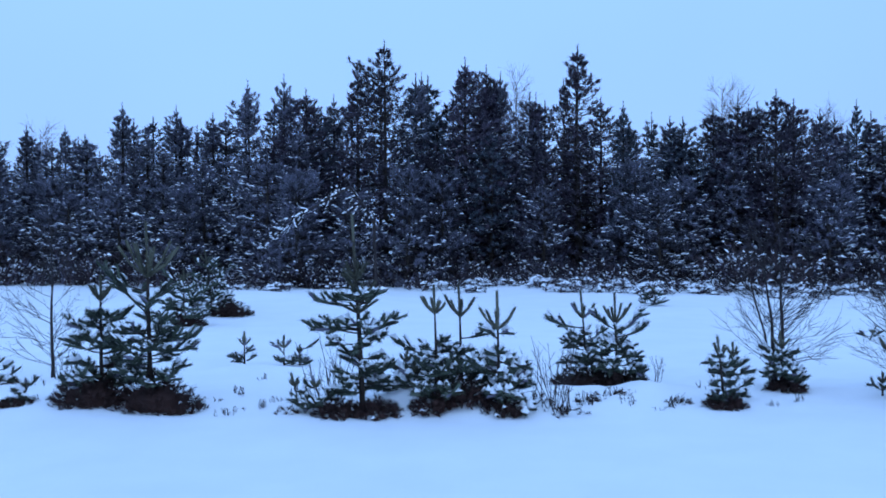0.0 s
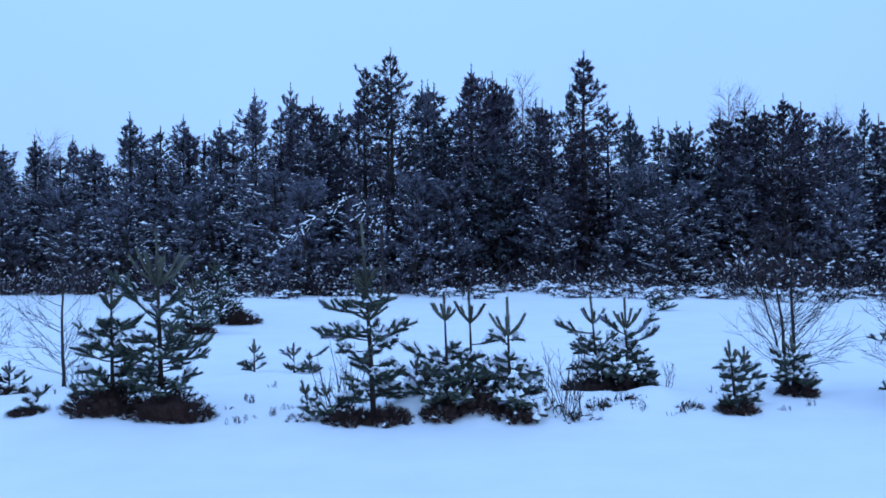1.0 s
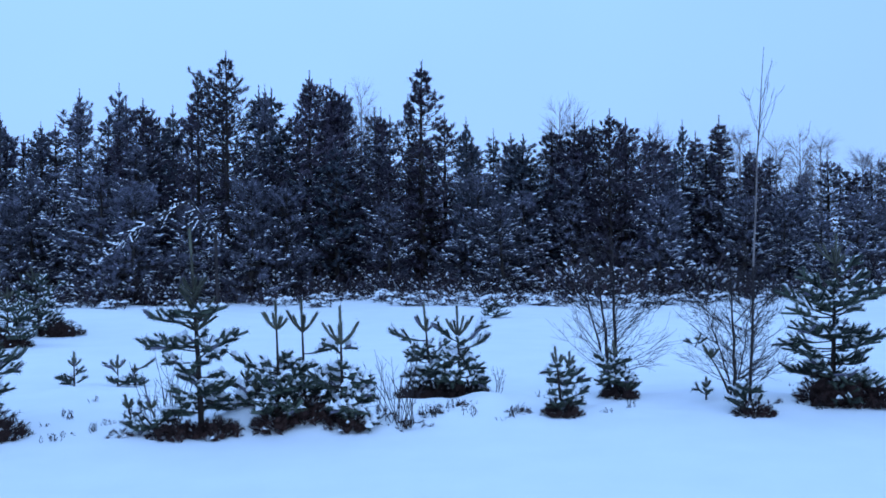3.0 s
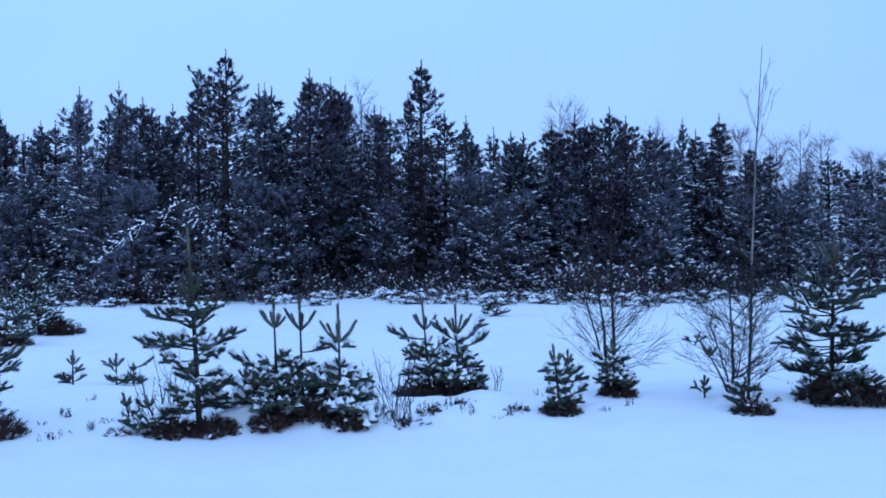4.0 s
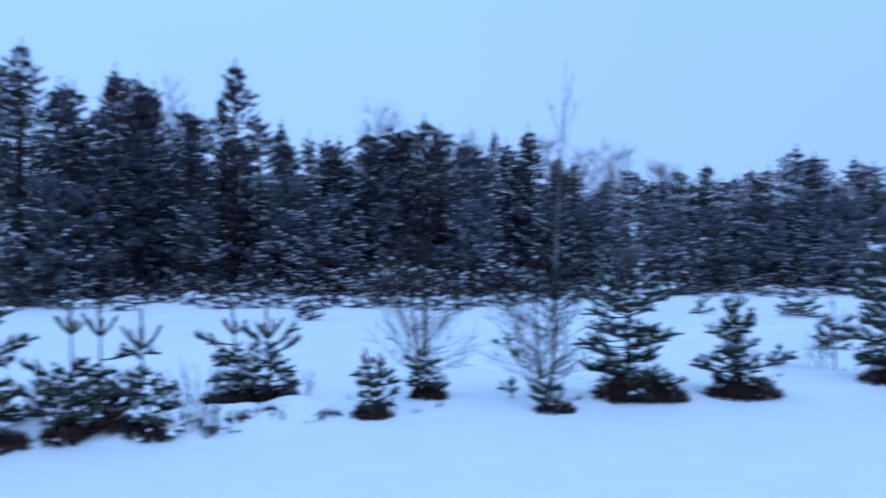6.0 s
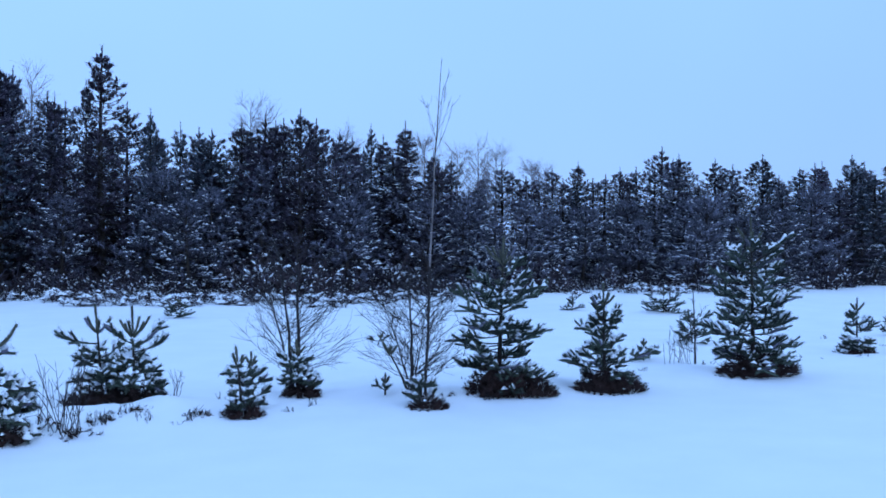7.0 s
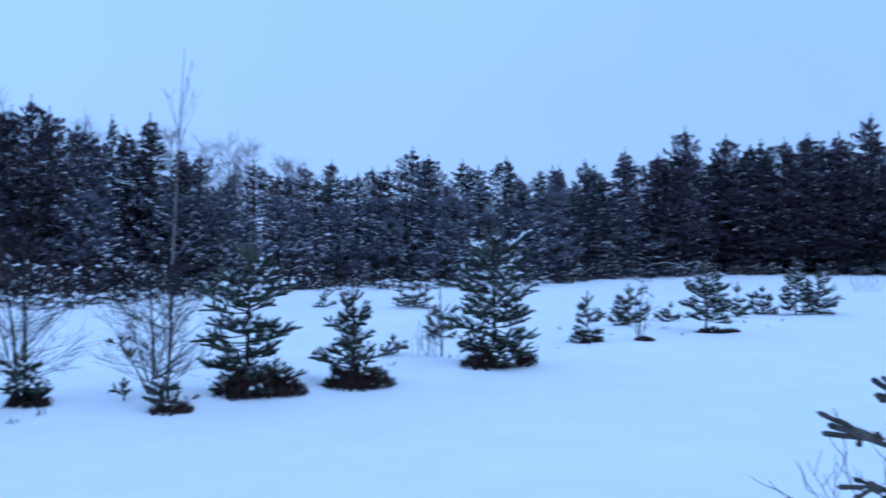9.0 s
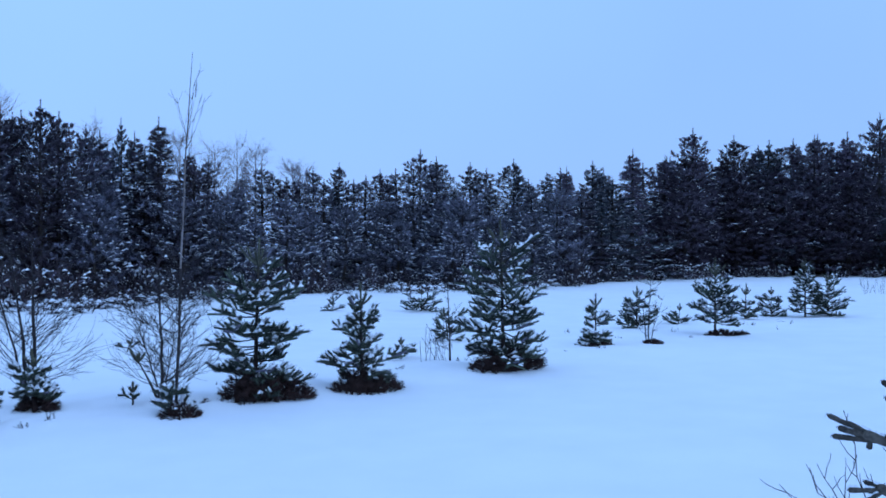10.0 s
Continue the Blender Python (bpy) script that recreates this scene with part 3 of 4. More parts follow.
def twig_bush(x, y, high, wide, seed, stems=14, label="thin bare twigs sticking up from the snow", rad=0.004):
    rs = np.random.RandomState(seed)
    bush = thing("twig_bush", Matrix.Translation(on_land(x, y, 0.02)), label, "bush", "twig bushes")
    buf = Buf()
    for _ in range(stems):
        p = np.array((rs.normal(0, wide * 0.25), rs.normal(0, wide * 0.2), 0))
        go = unit(np.array((rs.normal(0, 0.25), rs.normal(0, 0.25), 1)))
        tall = high * rs.uniform(0.45, 1.0)
        q = p + go * tall
        tube(buf, [p, (p + q) / 2 + rs.normal(0, 0.015, 3), q], [rad, rad * 0.8, rad * 0.4], 3)
        for _ in range(4):
            b = p + (q - p) * rs.uniform(0.3, 0.9)
            e = b + unit(go + rs.normal(0, 0.5, 3)) * tall * rs.uniform(0.12, 0.3)
            tube(buf, [b, e], [rad * 0.6, rad * 0.3], 3)
    part("twig_crown", buf, TWIG, bush, kind="stuff")


twig_bush(1.1, 8.36, 0.78, 0.35, 301, 22)
twig_bush(-0.94, 8.59, 0.75, 0.3, 302, 16)
twig_bush(-4.05, 10.53, 0.35, 0.4, 304, 18)
twig_bush(9.16, 9.79, 0.6, 0.4, 305, 14)
twig_bush(33.84, 13.85, 0.7, 1.2, 306, 20)
twig_bush(2.2, 9.15, 0.3, 0.1, 307, 5)
for i, (x, y) in enumerate([(1.5, 8.69), (1.42, 8.54), (1.65, 8.79), (2.15, 8.42), (-1.55, 8.59), (-1.84, 8.29), (-1.87, 9.16), (5.15, 8.25), (5.44, 8.29)]):
    twig_bush(x, y, 0.12, 0.12, 320 + i, 9, "tuft of dry stalks breaking through the snow")


trs = np.random.RandomState(340)
for i in range(80):
    x = trs.uniform(-5.0, 6.5) if i < 26 else (trs.uniform(6.5, 20) if i < 64 else trs.uniform(-2.0, 2.3))
    y = trs.uniform(8.3, 9.8) if i < 26 else (trs.uniform(8.8, 11.5) if i < 64 else trs.uniform(8.25, 9.4))
    twig_bush(x, y, trs.uniform(0.05, 0.14), trs.uniform(0.06, 0.18), 341 + i, trs.randint(4, 10), "few dry stalks breaking through the snow", 0.003)


# ---------------------------------------------------------------- the forest
def crown_ring(form, s):
    """How far the branches reach at the share s of the height, as a part of the full radius."""
    if form == "spruce":
        return 0.95 * (1 - s) ** 0.8 + 0.05
    if form == "slim":
        return (0.75 + 0.25 * min(1.0, s / 0.25)) * max(0.0, 1 - s) ** 0.88 + 0.06
    if form == "young":
        return (0.8 + 0.2 * min(1.0, s / 0.2)) * max(0.0, 1 - s) ** 0.62 + 0.08
    return (0.62 + 0.38 * min(1.0, s / 0.45)) * min(1.0, max(0.0, (1.0 - s) / 0.6)) ** 0.95 + 0.06


def tuft(green, c, e, size, n, length, width, rs):
    """A brush of needles at the end of a twig."""
    needles(green, c, c + e * size, n, length, width, rs, 1.7)


def forest_tree(height, radius, seed, form, snowy, coarse=False, limb=None):
    """Parts of one forest tree of the given metres, at the origin: stem with whorled limbs, needle tufts, snow on the limbs."""
    rs = np.random.RandomState(seed)
    wood, green, caps = Buf(), Buf(), Buf()
    bend = rs.normal(0, 0.13, 2)

    def stem(s):
        return np.array((bend[0] * math.sin(2.5 * s), bend[1] * math.sin(2.2 * s), height * s))

    tube(wood, [stem(i / 8) for i in range(9)], [(0.045 + 0.009 * height) * (1 - 0.88 * i / 8) for i in range(9)], 5)
    pine = form != "spruce"
    long, wide, most = (0.21, 0.125, 5) if coarse else (0.145, 0.072, 8)

    def branch(s, w, reach, rise, bare):
        go = unit(np.array((math.cos(w), math.sin(w), rise)))
        side = np.array((-math.sin(w), math.cos(w), 0.0))
        p = stem(s)
        mid = p + go * reach * 0.5 - UP * 0.05 * reach
        q = p + go * reach + UP * (0.10 if pine else -0.04) * reach
        if coarse:
            tube(wood, [p, q], [0.022, 0.006], 3)
        else:
            tube(wood, [p, mid, q], [0.024 - 0.012 * s, 0.014, 0.005], 3)
        laden = noise.noise((math.cos(w) * 1.3, math.sin(w) * 1.3, s * height * 0.9 + seed)) > 0.46 - snowy
        count = max(2, int(reach / (0.19 if coarse else 0.125))) + (1 if coarse else 2)
        for j in range(count):
            f = 1.0 if j == 0 else bare + (1 - bare) * (j + rs.random()) / count
            on = mid + (q - mid) * (2 * f - 1) if f > 0.5 else p + (mid - p) * 2 * f
            off = (1 if j % 2 else -1) * rs.uniform(0.15, 1.0) * 0.55 * reach * (1.15 - f)
            c = on + side * off + UP * rs.uniform(-0.05, 0.07)
            e = unit(go * 0.35 + side * off * 1.2 + UP * rs.uniform(0.3, 1.0) if pine else go * 0.6 + side * off * 1.4 + UP * 0.15)
            tuft(green, c, e, rs.uniform(0.08, 0.17), most + (2 if s > 0.78 else 0), long, wide, rs)
            if rs.random() < (0.60 if laden else 0.04) * (1.2 if s < 0.45 else (0.8 if s < 0.8 else 0.35)) * (0.35 + 0.65 * f):
                snow_lump(caps, c + e * 0.11 + UP * 0.035, go + side * off, rs.uniform(0.08, 0.26), rs.uniform(0.035, 0.09), 0.038, rs, 4)
        if pine and s > 0.7 and not coarse:     # upright shoots at the ends of the top limbs
            for k in (-1, 1):
                needles(green, q, q + unit(go * 0.5 + side * 0.5 * k + UP) * rs.uniform(0.16, 0.3) * (1.9 - 1.45 * s), 6, 0.085, 0.055, rs, 0.6)
        return q

    z = height * (0.10 if form == "round" else 0.04)
    turn = rs.uniform(0, 6.28)
    heavy = rs.uniform(0, 6.28)
    while z < height - 0.45:
        s = z / height
        ring = radius * crown_ring(form, s)
        ring *= 1 + 0.45 * noise.noise((s * 7.0, seed * 1.37, 0.5))
        turn += rs.uniform(0.4, 1.2)
        number = rs.randint(4, 7) if s < 0.9 else 4
        for k in range(number):
            w = turn + 6.283 * (k + rs.uniform(-0.25, 0.25)) / number
            reach = ring * rs.choice((0.5, 0.78, 1.0, 1.22), p=(0.2, 0.3, 0.32, 0.18)) * (1 + 0.3 * math.cos(w - heavy - 3.0 * s))
            rise = (0.0 + 0.3 * s + 0.9 * max(0.0, s - 0.75) if pine else -0.22 + 0.5 * s) + rs.uniform(-0.12, 0.16)
            branch(s + rs.uniform(-0.012, 0.012), w, max(0.16, reach), rise, 0.5 if s < 0.35 else 0.25)
        z += (0.235 if pine else 0.19) * (1.25 if coarse else 1.0) * rs.uniform(0.75, 1.3) * (0.8 if s > 0.75 else 1.0)
    for k in range(6 if pine else 2):     # the leader and the shoots round it
        w = k * 1.26 + turn
        p = stem(1 - (0.40 if k else 0.42) / height)
        q = p + unit(np.array((0.5 * math.cos(w), 0.5 * math.sin(w), 1.0)) if k else UP) * (rs.uniform(0.17, 0.28) if k else 0.56)
        needles(green, p, q, 20, 0.09 if k else 0.11, 0.05, rs, 0.7)
    if limb:
        w, s, reach, rise = limb
        branch(s, w, reach, rise, 0.3)
        for k in range(5):
            branch(s - 0.012 * k, w + 0.3 * (k - 2), reach * (0.95 - 0.06 * k), rise * (1.15 - 0.2 * k), 0.35)
    return wood, green, caps


MODELS = {}
for kind, form, h, r, seeds in (("pine", "slim", 7.0, 1.5, (401, 402, 403, 404, 405, 406)), ("spruce", "spruce", 8.0, 1.25, (411, 412)), ("young", "young", 4.0, 1.3, (421, 422, 423)),
                                ("back", "slim", 7.0, 1.65, (431, 432, 433)), ("tall", "round", 8.0, 1.5, (441, 442, 443, 444)), ("slim", "slim", 8.0, 1.35, (451, 452, 453)), ("broad", "round", 8.6, 1.7, (461,))):
    MODELS[kind] = []
    for i, seed in enumerate(seeds):
        load = ((0.05, 0.15, 0.25) if kind in ("tall", "slim", "broad") else (0.10, 0.34, 0.54))[i % 3] + (0.2 if kind == "young" else 0)
        wood, green, caps = forest_tree(h, r, seed, form, load, kind == "back", (math.pi, 0.84, 1.35, 0.5) if kind == "broad" else None)
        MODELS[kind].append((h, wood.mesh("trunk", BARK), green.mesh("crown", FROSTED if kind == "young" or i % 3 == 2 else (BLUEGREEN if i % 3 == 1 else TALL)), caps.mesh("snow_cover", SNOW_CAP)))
FOREST = {"pine": ("forest_pine", "dark snow-speckled pine at the forest edge", "pine tree"),
          "spruce": ("forest_spruce", "narrow dark spruce rising from the forest", "spruce"),
          "tall": ("forest_pine", "tall dark pine rising above the snowy stand", "pine tree"),
          "slim": ("forest_pine", "slender dark pine rising above the snowy stand", "pine tree"),
          "broad": ("forest_pine", "tallest broad pine with a long side limb", "pine tree"),
          "back": ("forest_pine", "dark pine deep in the snowy stand", "pine tree"),
          "young": ("forest_young_pine", "bushy young pine dotted with snow below the forest", "pine tree")}
trees_made = [0]


def plant(kind, az, dist, height, widen=1.0, dark=False):
    """A forest tree at an azimuth in degrees and a distance, scaled to its height."""
    rs = np.random.RandomState(1000 + trees_made[0])
    pick = rs.randint(len(MODELS[kind]))
    # share of frosted crowns; between 30 and 57 degrees it also mimics distance haze
    hoar_haze = 0.65 if az < -6 else (0.35 if 6 < az < 30 else (0.85 if 30 <= az < 57 else 0.0))
    if kind in ("pine", "back") + (("tall", "slim") if az < -6 else ()) and rs.random() < hoar_haze:
        pick = 2
    elif kind in ("tall", "slim") and az > 30 and pick == 2:
        pick = 0
    h, wood, green, caps = MODELS[kind][0 if dark else pick]
    trees_made[0] += 1
    x, y = dist * math.sin(radians(az)), dist * math.cos(radians(az))
    k = height / h
    wide = (0.55 * k + 0.45) * widen * rs.uniform(0.9, 1.1)
    name, label, cat = FOREST[kind]
    m = Matrix.Translation(on_land(x, y, 0.1)) @ Matrix.Rotation(0.0 if kind == "broad" else rs.uniform(0, 6.28), 4, "Z") @ Matrix.Diagonal((wide, wide, k, 1))
    tree = thing(name, m, label, cat, "forest trees")
    for part_name, me, sort in (("trunk", wood, ""), ("crown", green, "stuff"), ("snow_cover", caps, "stuff")):
        ob = tagged(new(part_name, me), kind=sort)
        ob.parent = tree


EDGE_AZ = [-39.1, -25.1, -19.2, -11.3, -2.5, 3.4, 13.3, 20.4, 25.1, 30.0, 37.6, 44.5, 51.5, 57.4, 63.2, 69.2, 84.1]
EDGE_D = [33.5, 34.3, 33.7, 28.5, 28.7, 30.1, 29.0, 29.4, 30.7, 32.7, 34.7, 35.1, 40.5, 50.5, 56.9, 59.6, 54.0]
TOP_AZ = [-39.2, -25.2, -21.3, -17.3, -13.4, -8.5, -5.5, -1.6, 1.3, 5.3, 7.3, 11.2, 15.2, 20.1, 23.1, 26.0, 30.0, 33.9, 37.8, 44.7, 51.5, 57.4, 64.3, 69.3, 84.2]
TOP_EL = [5.25, 5.27, 6.11, 7.25, 7.55, 8.61, 8.4, 9.3, 9.48, 8.63, 8.24, 7.08, 6.7, 7.28, 6.35, 6.09, 5.28, 4.57, 4.8, 5.06, 4.84, 5.93, 6.0, 6.33, 6.14]


def edge(az):
    return float(np.interp(az, EDGE_AZ, EDGE_D))


def tall_at(az, dist, el):
    return EYE + dist * math.tan(radians(el)) - land(dist * math.sin(radians(az)), dist * math.cos(radians(az)))


# dark pines that stand clear of the young growth, down to the ground
FREE = (-3.0, 2.3, 8.8, 20.4, 56.2)


def free(az, gap):
    return any(abs(az - a) < gap for a in FREE)


# trees that stand out against the sky: azimuth, elevation of the tip, depth behind the edge
for az, el, back, kind, wide in [
        (-25.01, 5.17, 3, "pine", 1), (-23.25, 6.15, 5, "pine", 1), (-21.27, 6.21, 4, "pine", 1), (-18.16, 7.59, 3, "pine", 1), (-15.05, 7.58, 4, "pine", 0.9),
        (-13.01, 7.26, 3, "pine", 0.8), (-11.21, 9.12, 4, "pine", 0.8), (-8.87, 9.48, 4, "pine", 0.9), (-7.69, 8.72, 3, "pine", 1), (-6.1, 8.38, 5, "pine", 0.9),
        (-2.96, 11.61, 2, "broad", 1.0), (-4.55, 10.09, 2.5, "pine", 1.0), (-0.6, 9.75, 5, "pine", 0.8), (1.99, 10.58, 3, "pine", 1.1), (3.32, 10.09, 4, "pine", 1.0), (4.2, 9.69, 5, "pine", 1.0),
        (6.2, 8.43, 6, "spruce", 0.7), (8.94, 11.12, 3, "slim", 1.2), (7.88, 9.33, 4, "pine", 0.8), (11.42, 7.87, 2, "pine", 0.9), (13.19, 7.11, 6, "spruce", 0.8), (15.14, 6.84, 4, "pine", 1.1),
        (16.58, 7.3, 5, "pine", 1.25), (17.97, 7.7, 4, "pine", 1.15), (19.03, 7.56, 5, "pine", 1.2), (22.4, 6.93, 4, "pine", 1.2), (23.28, 6.64, 5, "pine", 1.1), (14.11, 6.89, 5, "pine", 1.2), (10.16, 8.15, 5, "pine", 1.1), (20.17, 8.17, 2, "pine", 1.1), (21.02, 7.6, 3, "pine", 1), (24.24, 7.39, 5, "pine", 0.7), (26.36, 7.5, 4, "spruce", 1.0), (25.25, 6.71, 5, "spruce", 0.9),
        (28.03, 5.8, 5, "spruce", 0.9), (36.92, 5.14, 8, "pine", 1), (39.32, 4.77, 7, "pine", 1), (41.87, 5.96, 8, "pine", 1.2), (42.74, 5.5, 9, "pine", 1), (44.77, 5.21, 8, "pine", 1.1),
        (47.5, 5.36, 8, "pine", 1.3), (49.49, 4.58, 7, "spruce", 1), (50.73, 4.9, 6, "spruce", 0.9), (52.22, 5.22, 6, "pine", 1.2), (54.52, 5.86, 5, "spruce", 1.2), (56.36, 5.45, 5, "pine", 1),
        (57.94, 6.93, 3, "pine", 1.5), (60.32, 6.44, 3, "pine", 1.5), (62.37, 6.13, 3, "pine", 1.6), (64.59, 6.35, 2, "pine", 1.3), (66.35, 6.43, 3, "spruce", 1.3), (68, 7.33, 2, "pine", 1.4)]:
    d = edge(az) + back
    plant(("tall" if wide >= 1 or az > 56 else "slim") if kind == "pine" else kind, az, d, tall_at(az, d, el), wide, free(az, 1.3))

# the closed stand behind the edge, row by row
frs = np.random.RandomState(77)
for row, (back, share, step) in enumerate([(0.3, 0.50, 1.7), (1.6, 0.74, 1.8), (3.8, 0.91, 1.8), (7.2, 0.99, 1.75), (11.0, 1.01, 1.7)]):
    az = -33.0
    while az < 76:
        d = edge(az) + back + frs.uniform(-0.7, 0.7)
        if row < 3 and free(az, 1.0) or row == 0 and (az > 57.5 or noise.noise((az * 0.22, 2.0, 0.0)) < -0.08):
            az += math.degrees(step / d)
            continue
        el = float(np.interp(az, TOP_AZ, TOP_EL)) * share * frs.uniform(0.75 if row < 2 else (0.80 if row == 2 else 0.82), 1.06)
        h = tall_at(az, d, el)
        plant("tall" if az > 57.5 else "young" if h < 4.4 and row < 2 else ("spruce" if frs.random() < 0.1 and row < 4 else ("pine" if row < 1 else "back")), az, d, h, (1.0 if row == 0 else (1.1 if row == 1 else 1.35)) * (1.3 if d > 45 else 1.0), az > 57.5 and frs.random() < 0.75)
        az += math.degrees(step * frs.uniform(0.7, 1.3) / d) * (1.15 if d > 45 else 1.0)


# dark undergrowth that closes the stand at its far end
for back in (3.0, 6.5):
    az = 56.5
    while az < 76:
        d = edge(az) + back + frs.uniform(-0.6, 0.6)
        plant("back", az, d, frs.uniform(2.0, 3.2), 1.5, True)
        az += math.degrees(1.7 / d)


# low snow-dotted bushes along the foot of the forest
def shrub_model(seed, stems=42, pads=0):
    rs = np.random.RandomState(seed)
    buf, caps = Buf(), Buf()
    for _ in range(stems):
        r, w = rs.uniform(0, 0.6), rs.uniform(0, 6.28)
        p = np.array((r * math.cos(w), r * math.sin(w), 0.0))
        go = unit(np.array((rs.normal(0, 0.35), rs.normal(0, 0.35), 1)))
        q = p + go * rs.uniform(0.3, 1.0)
        tube(buf, [p, q], [0.012, 0.006], 3)
        for _ in range(4):
            c = p + (q - p) * rs.uniform(0.1, 1.0)
            e = unit(go + rs.normal(0, 0.7, 3))
            needles(buf, c, c + e * 0.16, 6, 0.12, 0.05, rs, 0.9)
            if rs.random() < (0.46 if seed % 2 else 0.30):
                snow_lump(caps, c + e * 0.16, e, rs.uniform(0.07, 0.16), rs.uniform(0.04, 0.075), 0.04, rs, 5)
    for _ in range(pads):
        r, w = rs.uniform(0, 0.55), rs.uniform(0, 6.28)
        snow_lump(caps, np.array((r * math.cos(w), r * math.sin(w), rs.uniform(0.15, 0.6))), np.array((rs.normal(), rs.normal(), 0.0)), rs.uniform(0.25, 0.5), rs.uniform(0.12, 0.25), 0.16, rs)
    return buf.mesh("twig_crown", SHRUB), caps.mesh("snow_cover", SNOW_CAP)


SHRUBS = [shrub_model(s) for s in (501, 502, 503, 504)]
HEATH = [shrub_model(s, 12, 5) for s in (511, 512, 513)]
az = -31.0
while az < 74:
    for back in (-1.0, 0.1):
        d = edge(az) + back + frs.uniform(-0.6, 0.5)
        x, y = d * math.sin(radians(az)), d * math.cos(radians(az))
        size = frs.uniform(0.4, 1.5) * (0.65 if back < 0 else 1.1) * (0.7 if d > 42 else 1)
        twigs, caps = SHRUBS[frs.randint(4)]
        bush = thing("snowy_shrub", Matrix.Translation(on_land(x, y, 0.05)) @ Matrix.Rotation(frs.uniform(0, 6.28), 4, "Z") @ Matrix.Diagonal((size * 1.2, size * 1.2, size, 1)),
                     "low dark shrub dotted with snow at the forest foot", "shrub", "forest edge shrubs")
        for nm, me in (("twig_crown", twigs), ("snow_cover", caps)):
            ob = tagged(new(nm, me), kind="stuff")
            ob.parent = bush
    az += math.degrees(frs.uniform(0.9, 1.7) / edge(az))


# low snowed-over growth on the open ground before the trees
for i in range(210):
    az = frs.uniform(2, 36) if i % 4 else (frs.uniform(-26, 5) if i % 8 else frs.uniform(36, 50))
    d = edge(az) - (frs.uniform(0.6, 3.2) if i % 3 else frs.uniform(1.5, 5.0))
    x, y = d * math.sin(radians(az)), d * math.cos(radians(az))
    size = frs.uniform(0.18, 0.46)
    twigs, caps = HEATH[frs.randint(3)]
    bush = thing("snowy_heath", Matrix.Translation(on_land(x, y, 0.03)) @ Matrix.Rotation(frs.uniform(0, 6.28), 4, "Z") @ Matrix.Diagonal((size * 2.2, size * 2.2, size, 1)),
                 "low heath tuft half buried in snow", "shrub", "heath tufts")
    for nm, me in (("twig_crown", twigs), ("snow_cover", caps)):
        ob = tagged(new(nm, me), kind="stuff")
        ob.parent = bush


# bare birches standing behind the pines
def far_birch(az, el, back, seed):
    d = edge(az) + back
    h = tall_at(az, d, el)
    x, y = d * math.sin(radians(az)), d * math.cos(radians(az))
    rs = np.random.RandomState(seed)
    tree = thing("far_birch", Matrix.Translation(on_land(x, y, 0.1)), "tall leafless birch behind pines, twiggy crown paled for haze", "birch", "far birches")
    wood, fine = Buf(), Buf()
    tube(wood, [np.array((0, 0, h * i / 6)) for i in range(7)], [0.09 * (1 - 0.9 * i / 6) for i in range(7)], 5)
    for _ in range(42):
        s = rs.uniform(0.4, 0.98)
        w = rs.uniform(0, 6.28)
        p = np.array((0, 0, h * s))
        go = unit(np.array((math.cos(w), math.sin(w), rs.uniform(0.7, 1.8))))
        reach = (1.35 - s) * rs.uniform(1.1, 2.0)
        q = p + go * reach
        tube(fine, [p, q], [0.008, 0.003], 3)
        for _ in range(20):
            b = p + (q - p) * rs.uniform(0.25, 1.0)
            e = b + unit(go + rs.normal(0, 0.6, 3)) * rs.uniform(0.25, 0.65)
            tube(fine, [b, e], [0.0042, 0.0022], 3)
    part("trunk", wood, HAZED_WOOD, tree)
    part("twig_crown", fine, HAZED_WOOD, tree, kind="stuff")


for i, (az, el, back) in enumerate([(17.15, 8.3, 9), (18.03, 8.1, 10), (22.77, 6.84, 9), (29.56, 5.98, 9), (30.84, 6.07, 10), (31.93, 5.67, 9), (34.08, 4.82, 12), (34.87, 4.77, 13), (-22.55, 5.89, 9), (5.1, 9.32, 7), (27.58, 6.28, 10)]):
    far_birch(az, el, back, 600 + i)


# a young tree bent over under its load of snow, before the tall pines
def bent_tree(x, y, seed):
    rs = np.random.RandomState(seed)
    tree = thing("snow_bent_birch", Matrix.Translation(on_land(x, y, 0.05)), "young birch bent over under a thick load of snow", "birch")
    wood, caps = Buf(), Buf()
    main = [np.array(p) for p in ((-0.1, 0.0, 0.0), (-0.15, 0, 2.0), (-0.8, -0.2, 2.95), (-1.95, -0.4, 2.3), (-2.95, -0.6, 1.5))]
    tube(wood, main, [0.05, 0.045, 0.035, 0.025, 0.01], 5)
    for a, b in zip(main[1:], main[2:]):
        for _ in range(16):
            p = a + (b - a) * rs.random()
            q = p + np.array((rs.normal(-0.3, 0.22), rs.normal(0, 0.25), rs.uniform(-0.5, 0.2)))
            twig = Buf()
            tube(twig, [p, (p + q) / 2 + UP * 0.05, q], [0.014, 0.010, 0.006], 3)
            part("branch", twig, TWIG, tree)
            for f in rs.uniform(0.05, 1.0, rs.randint(2, 6)):
                snow_lump(caps, p + (q - p) * f + np.array((0, 0, 0.02)), q - p, rs.uniform(0.06, 0.17), rs.uniform(0.03, 0.075), 0.035, rs)
    part("trunk", wood, TWIG, tree)
    part("snow_cover", caps, SNOW_CAP, tree, "thick snow on the bent branches", kind="stuff")


bent_tree(-1.5, 26.4, 71)


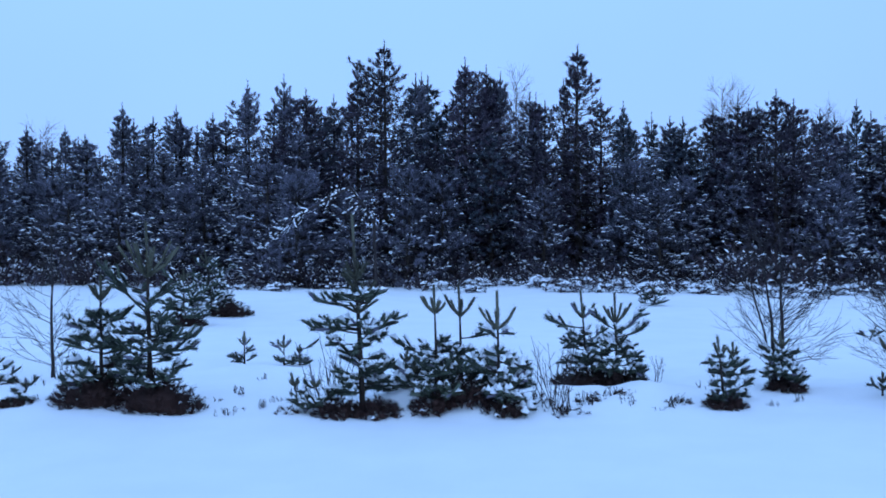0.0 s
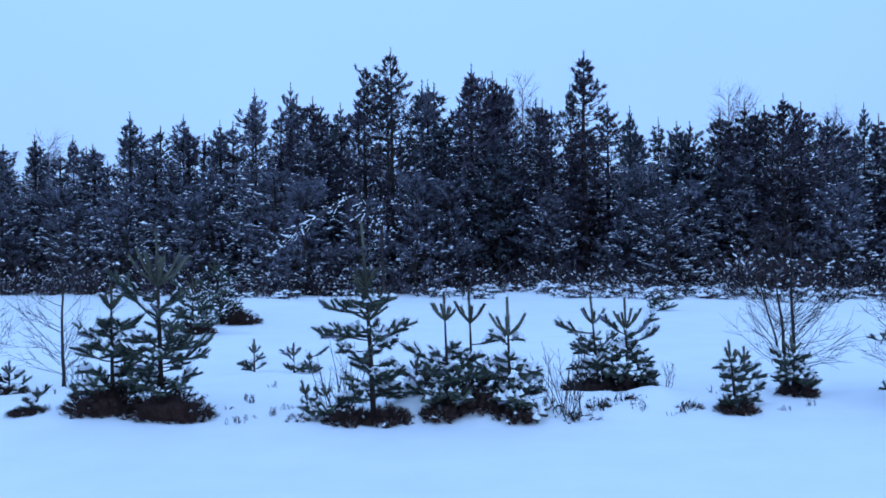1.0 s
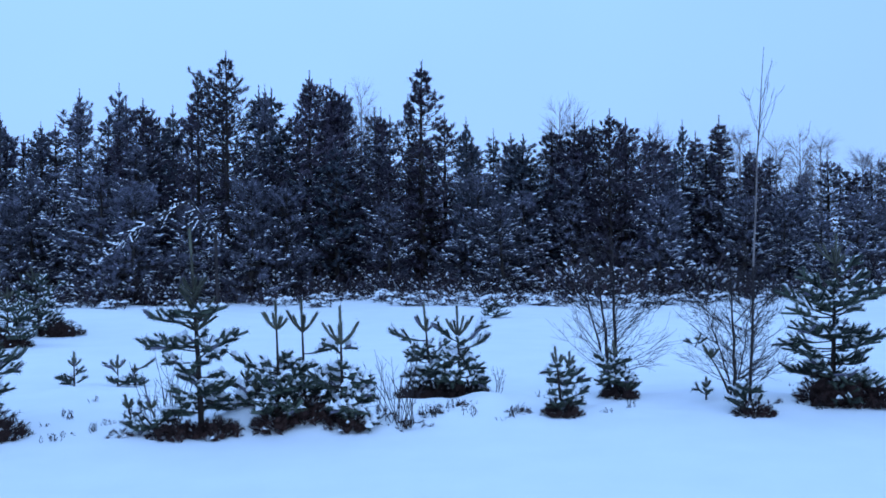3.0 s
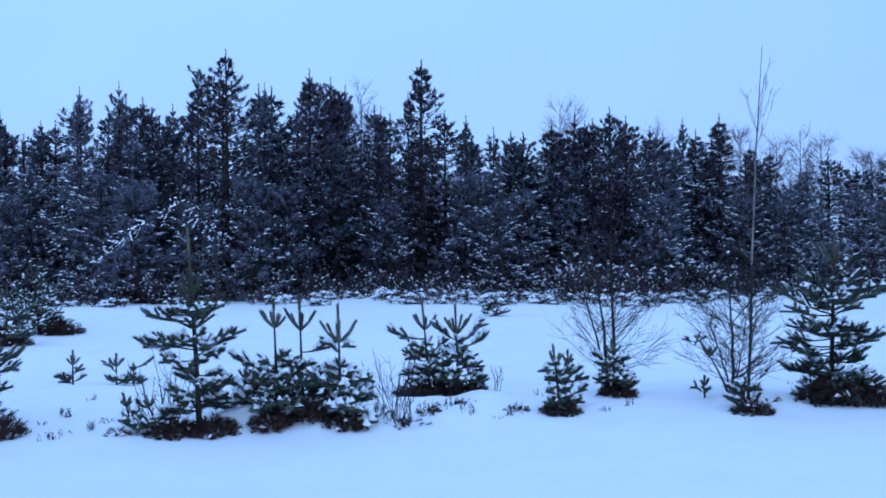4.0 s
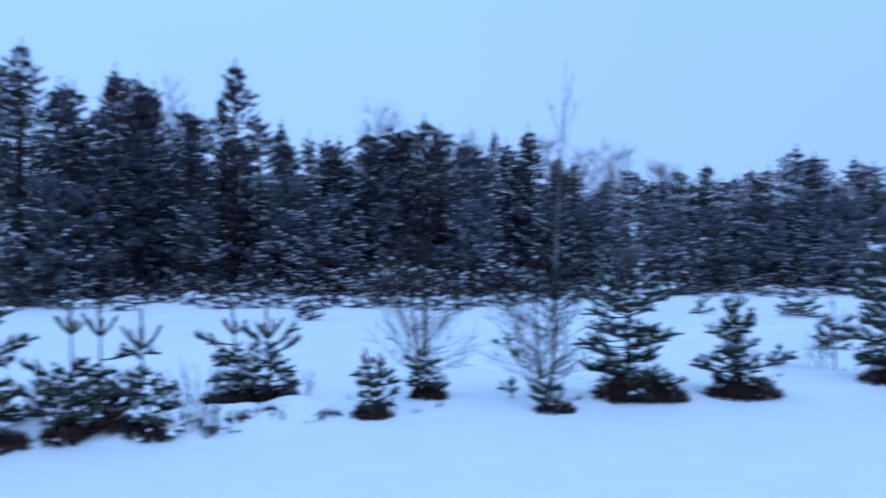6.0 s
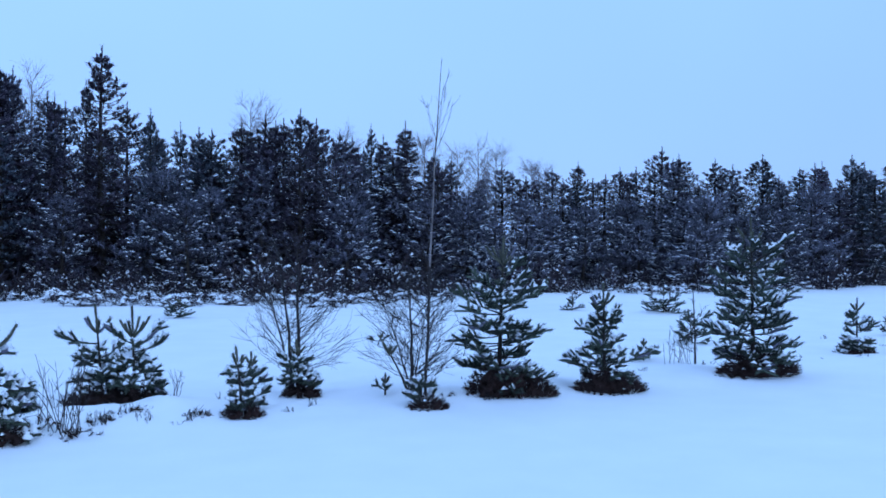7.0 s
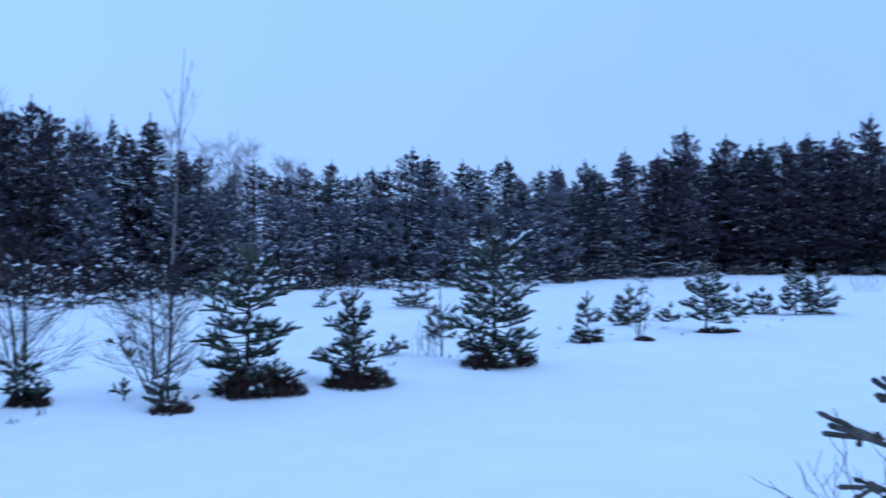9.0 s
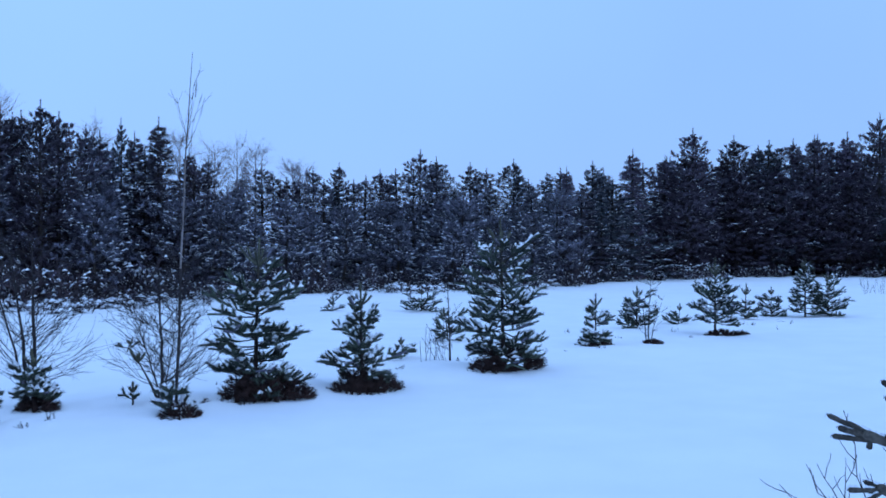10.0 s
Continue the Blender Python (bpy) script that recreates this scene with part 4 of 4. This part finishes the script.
# ---------------------------------------------------------------- the pine close by, its branches reaching into view
def near_pine():
    rs = np.random.RandomState(81)
    foot = np.array((4.79, 0.94, land(4.79, 0.94) - 0.03))
    tree = thing("near_pine", Matrix.Translation(foot), "young pine close to the path with thick dark shoots", "pine tree")
    trunk = Buf()
    tube(trunk, [np.array((0, 0, 1.55 * i / 6)) for i in range(7)], [0.035 * (1 - 0.8 * i / 6) for i in range(7)], 8)
    part("trunk", trunk, BARK, tree)
    # branch start height, joint, and the tips of its fingers, in the world
    limbs = [(0.55, (4.346, 1.729, 0.784), [(4.281, 1.879, 0.861), (4.298, 1.841, 0.809), (4.288, 1.862, 0.77), (4.312, 1.808, 0.833), (4.365, 1.735, 0.724)]),
             (0.80, (4.39, 1.613, 0.951), [(4.368, 1.68, 1.023), (4.406, 1.652, 1.031), (4.384, 1.674, 0.952)]),
             (0.25, (4.368, 1.678, 0.555), [(4.312, 1.802, 0.538), (4.345, 1.747, 0.581), (4.327, 1.737, 0.497)]),
             (0.30, (5.465, 1.002, 0.429), [(5.666, 1.054, 0.545), (5.615, 1.104, 0.477), (5.618, 0.905, 0.475)]),
             (0.35, (4.877, 0.293, 0.48), [(4.902, 0.092, 0.587), (4.98, 0.144, 0.526), (4.801, 0.121, 0.529)]),
             (0.9, (5.121, 1.239, 1.083), [(5.223, 1.339, 1.251), (5.151, 1.368, 1.203), (5.273, 1.24, 1.2)]),
             (0.9, (4.781, 0.585, 1.082), [(4.786, 0.434, 1.229), (4.885, 0.486, 1.228), (4.685, 0.502, 1.212)])]
    def finger(caps, green, a, b, r):
        d = b - a
        tube(green, [a, a + d * 0.5, a + d * 0.88, a + d * 0.96, b], [r * 0.6, r * 0.75, r * 0.9, r * 0.9, r * 0.6], 8)
        needles(green, a, b + d * 0.02, int(3400 * math.sqrt(float(d @ d))), 0.015, 0.0026, rs, 1.5)
        for f in rs.uniform(0.15, 0.95, 5):
            snow_lump(caps, a + d * f + UP * r * 1.05, d, rs.uniform(0.02, 0.045), rs.uniform(0.009, 0.018), 0.011, rs)

    for z, joint, tips in limbs:
        wood, green, caps = Buf(), Buf(), Buf()
        a, j = np.array((0, 0, z)), np.array(joint) - foot
        mid = (a + j) / 2 - UP * 0.03
        tube(wood, [a, mid, j], [0.016, 0.013, 0.009], 5)
        finger(caps, green, mid + (j - mid) * 0.3, j + (j - mid) * 0.05, 0.024)
        for f in (0.45, 0.6, 0.74, 0.9):
            snow_lump(caps, mid + (j - mid) * f + UP * 0.021 + rs.normal(0, 0.006, 3), j - mid, rs.uniform(0.04, 0.07), 0.026, 0.014, rs)
        along = j - mid
        beside, _ = across(unit(along))
        for f in (0.25, 0.4, 0.52, 0.64, 0.76, 0.86, 0.92):
            at = mid + along * f
            go = unit(unit(along) + beside * rs.uniform(-0.9, 0.9) + UP * rs.uniform(-0.5, 0.7))
            finger(caps, green, at, at + go * rs.uniform(0.05, 0.10), rs.uniform(0.011, 0.015))
        for tip in tips:
            t = np.array(tip) - foot
            back = j + (mid - j) * rs.uniform(0.0, 0.25)
            finger(caps, green, back, t, rs.uniform(0.013, 0.016))
        br = part("branch", wood, BARK, tree)
        part("foliage", green, NEARSHOOT, br, kind="stuff")
        if caps.v:
            part("snow_cover", caps, SNOW_CAP, br, "snow lying on the branch", kind="stuff")
    # the rest of the crown, on the far side
    for z, reach in ((0.22, 0.55), (0.42, 0.52), (0.62, 0.46), (0.82, 0.38), (1.0, 0.3), (1.15, 0.22)):
        for k in range(5):
            w = math.radians(-150 + 62 * k + rs.uniform(-15, 15)) + z
            wood, green, caps = Buf(), Buf(), Buf()
            bough(rs, np.array((0, 0, z)), np.array((math.cos(w), math.sin(w), 0.35)), reach, 8, wood, green, caps, 0.3)
            br = part("branch", wood, BARK, tree)
            part("foliage", green, NEEDLES, br, kind="stuff")
            if caps.v:
                part("snow_cover", caps, SNOW_CAP, br, "snow lying on the branch", kind="stuff")
    green, wood, caps = Buf(), Buf(), Buf()
    shoot(rs, np.array((0, 0, 1.2)), np.array((0, 0, 1.6)), wood, green, caps, 0, 0.034, 0.006, 500, 0.010)
    tip = part("leader", wood, BARK, tree)
    part("foliage", green, NEEDLES, tip, kind="stuff")


near_pine()


def willow():
    """Thin bare stems beside the near pine."""
    rs = np.random.RandomState(82)
    foot = np.array((4.44, 1.74, land(4.44, 1.74) - 0.03))
    bush = thing("willow_bush", Matrix.Translation(foot), "thin bare willow stems beside the near pine", "bush")
    for tip in [(4.308, 1.823, 0.886), (4.404, 1.610, 1.001), (4.240, 1.959, 0.636), (4.261, 1.920, 0.64), (4.328, 1.771, 0.697), (4.203, 2.069, 0.534), (4.348, 1.722, 0.617)]:
        buf = Buf()
        a = np.array((rs.normal(0, 0.04), rs.normal(0, 0.04), 0))
        t = np.array(tip) - foot
        sway = np.array((rs.normal(0, 0.03), rs.normal(0, 0.03), 0))
        pts = [a + (t - a) * f + sway * math.sin(math.pi * f) + rs.normal(0, 0.009, 3) * (0 < f < 1) for f in np.linspace(0, 1, 13)]
        tube(buf, pts, [0.0042 - 0.00022 * i for i in range(13)], 5)
        for i in (4, 6, 7, 8, 9, 10, 11):
            b = pts[i]
            g2 = unit(unit(t - a) + rs.normal(0, 0.4, 3))
            e = b + g2 * rs.uniform(0.02, 0.06)
            e2 = e + unit(g2 + UP * 0.5 + rs.normal(0, 0.25, 3)) * rs.uniform(0.02, 0.05)
            tube(buf, [b, e, e2, e2 + unit(g2 + UP * 0.8 + rs.normal(0, 0.3, 3)) * rs.uniform(0.01, 0.04)], [0.0022, 0.0018, 0.0015, 0.0011], 4)
        part("stem", buf, TWIG, bush)


willow()
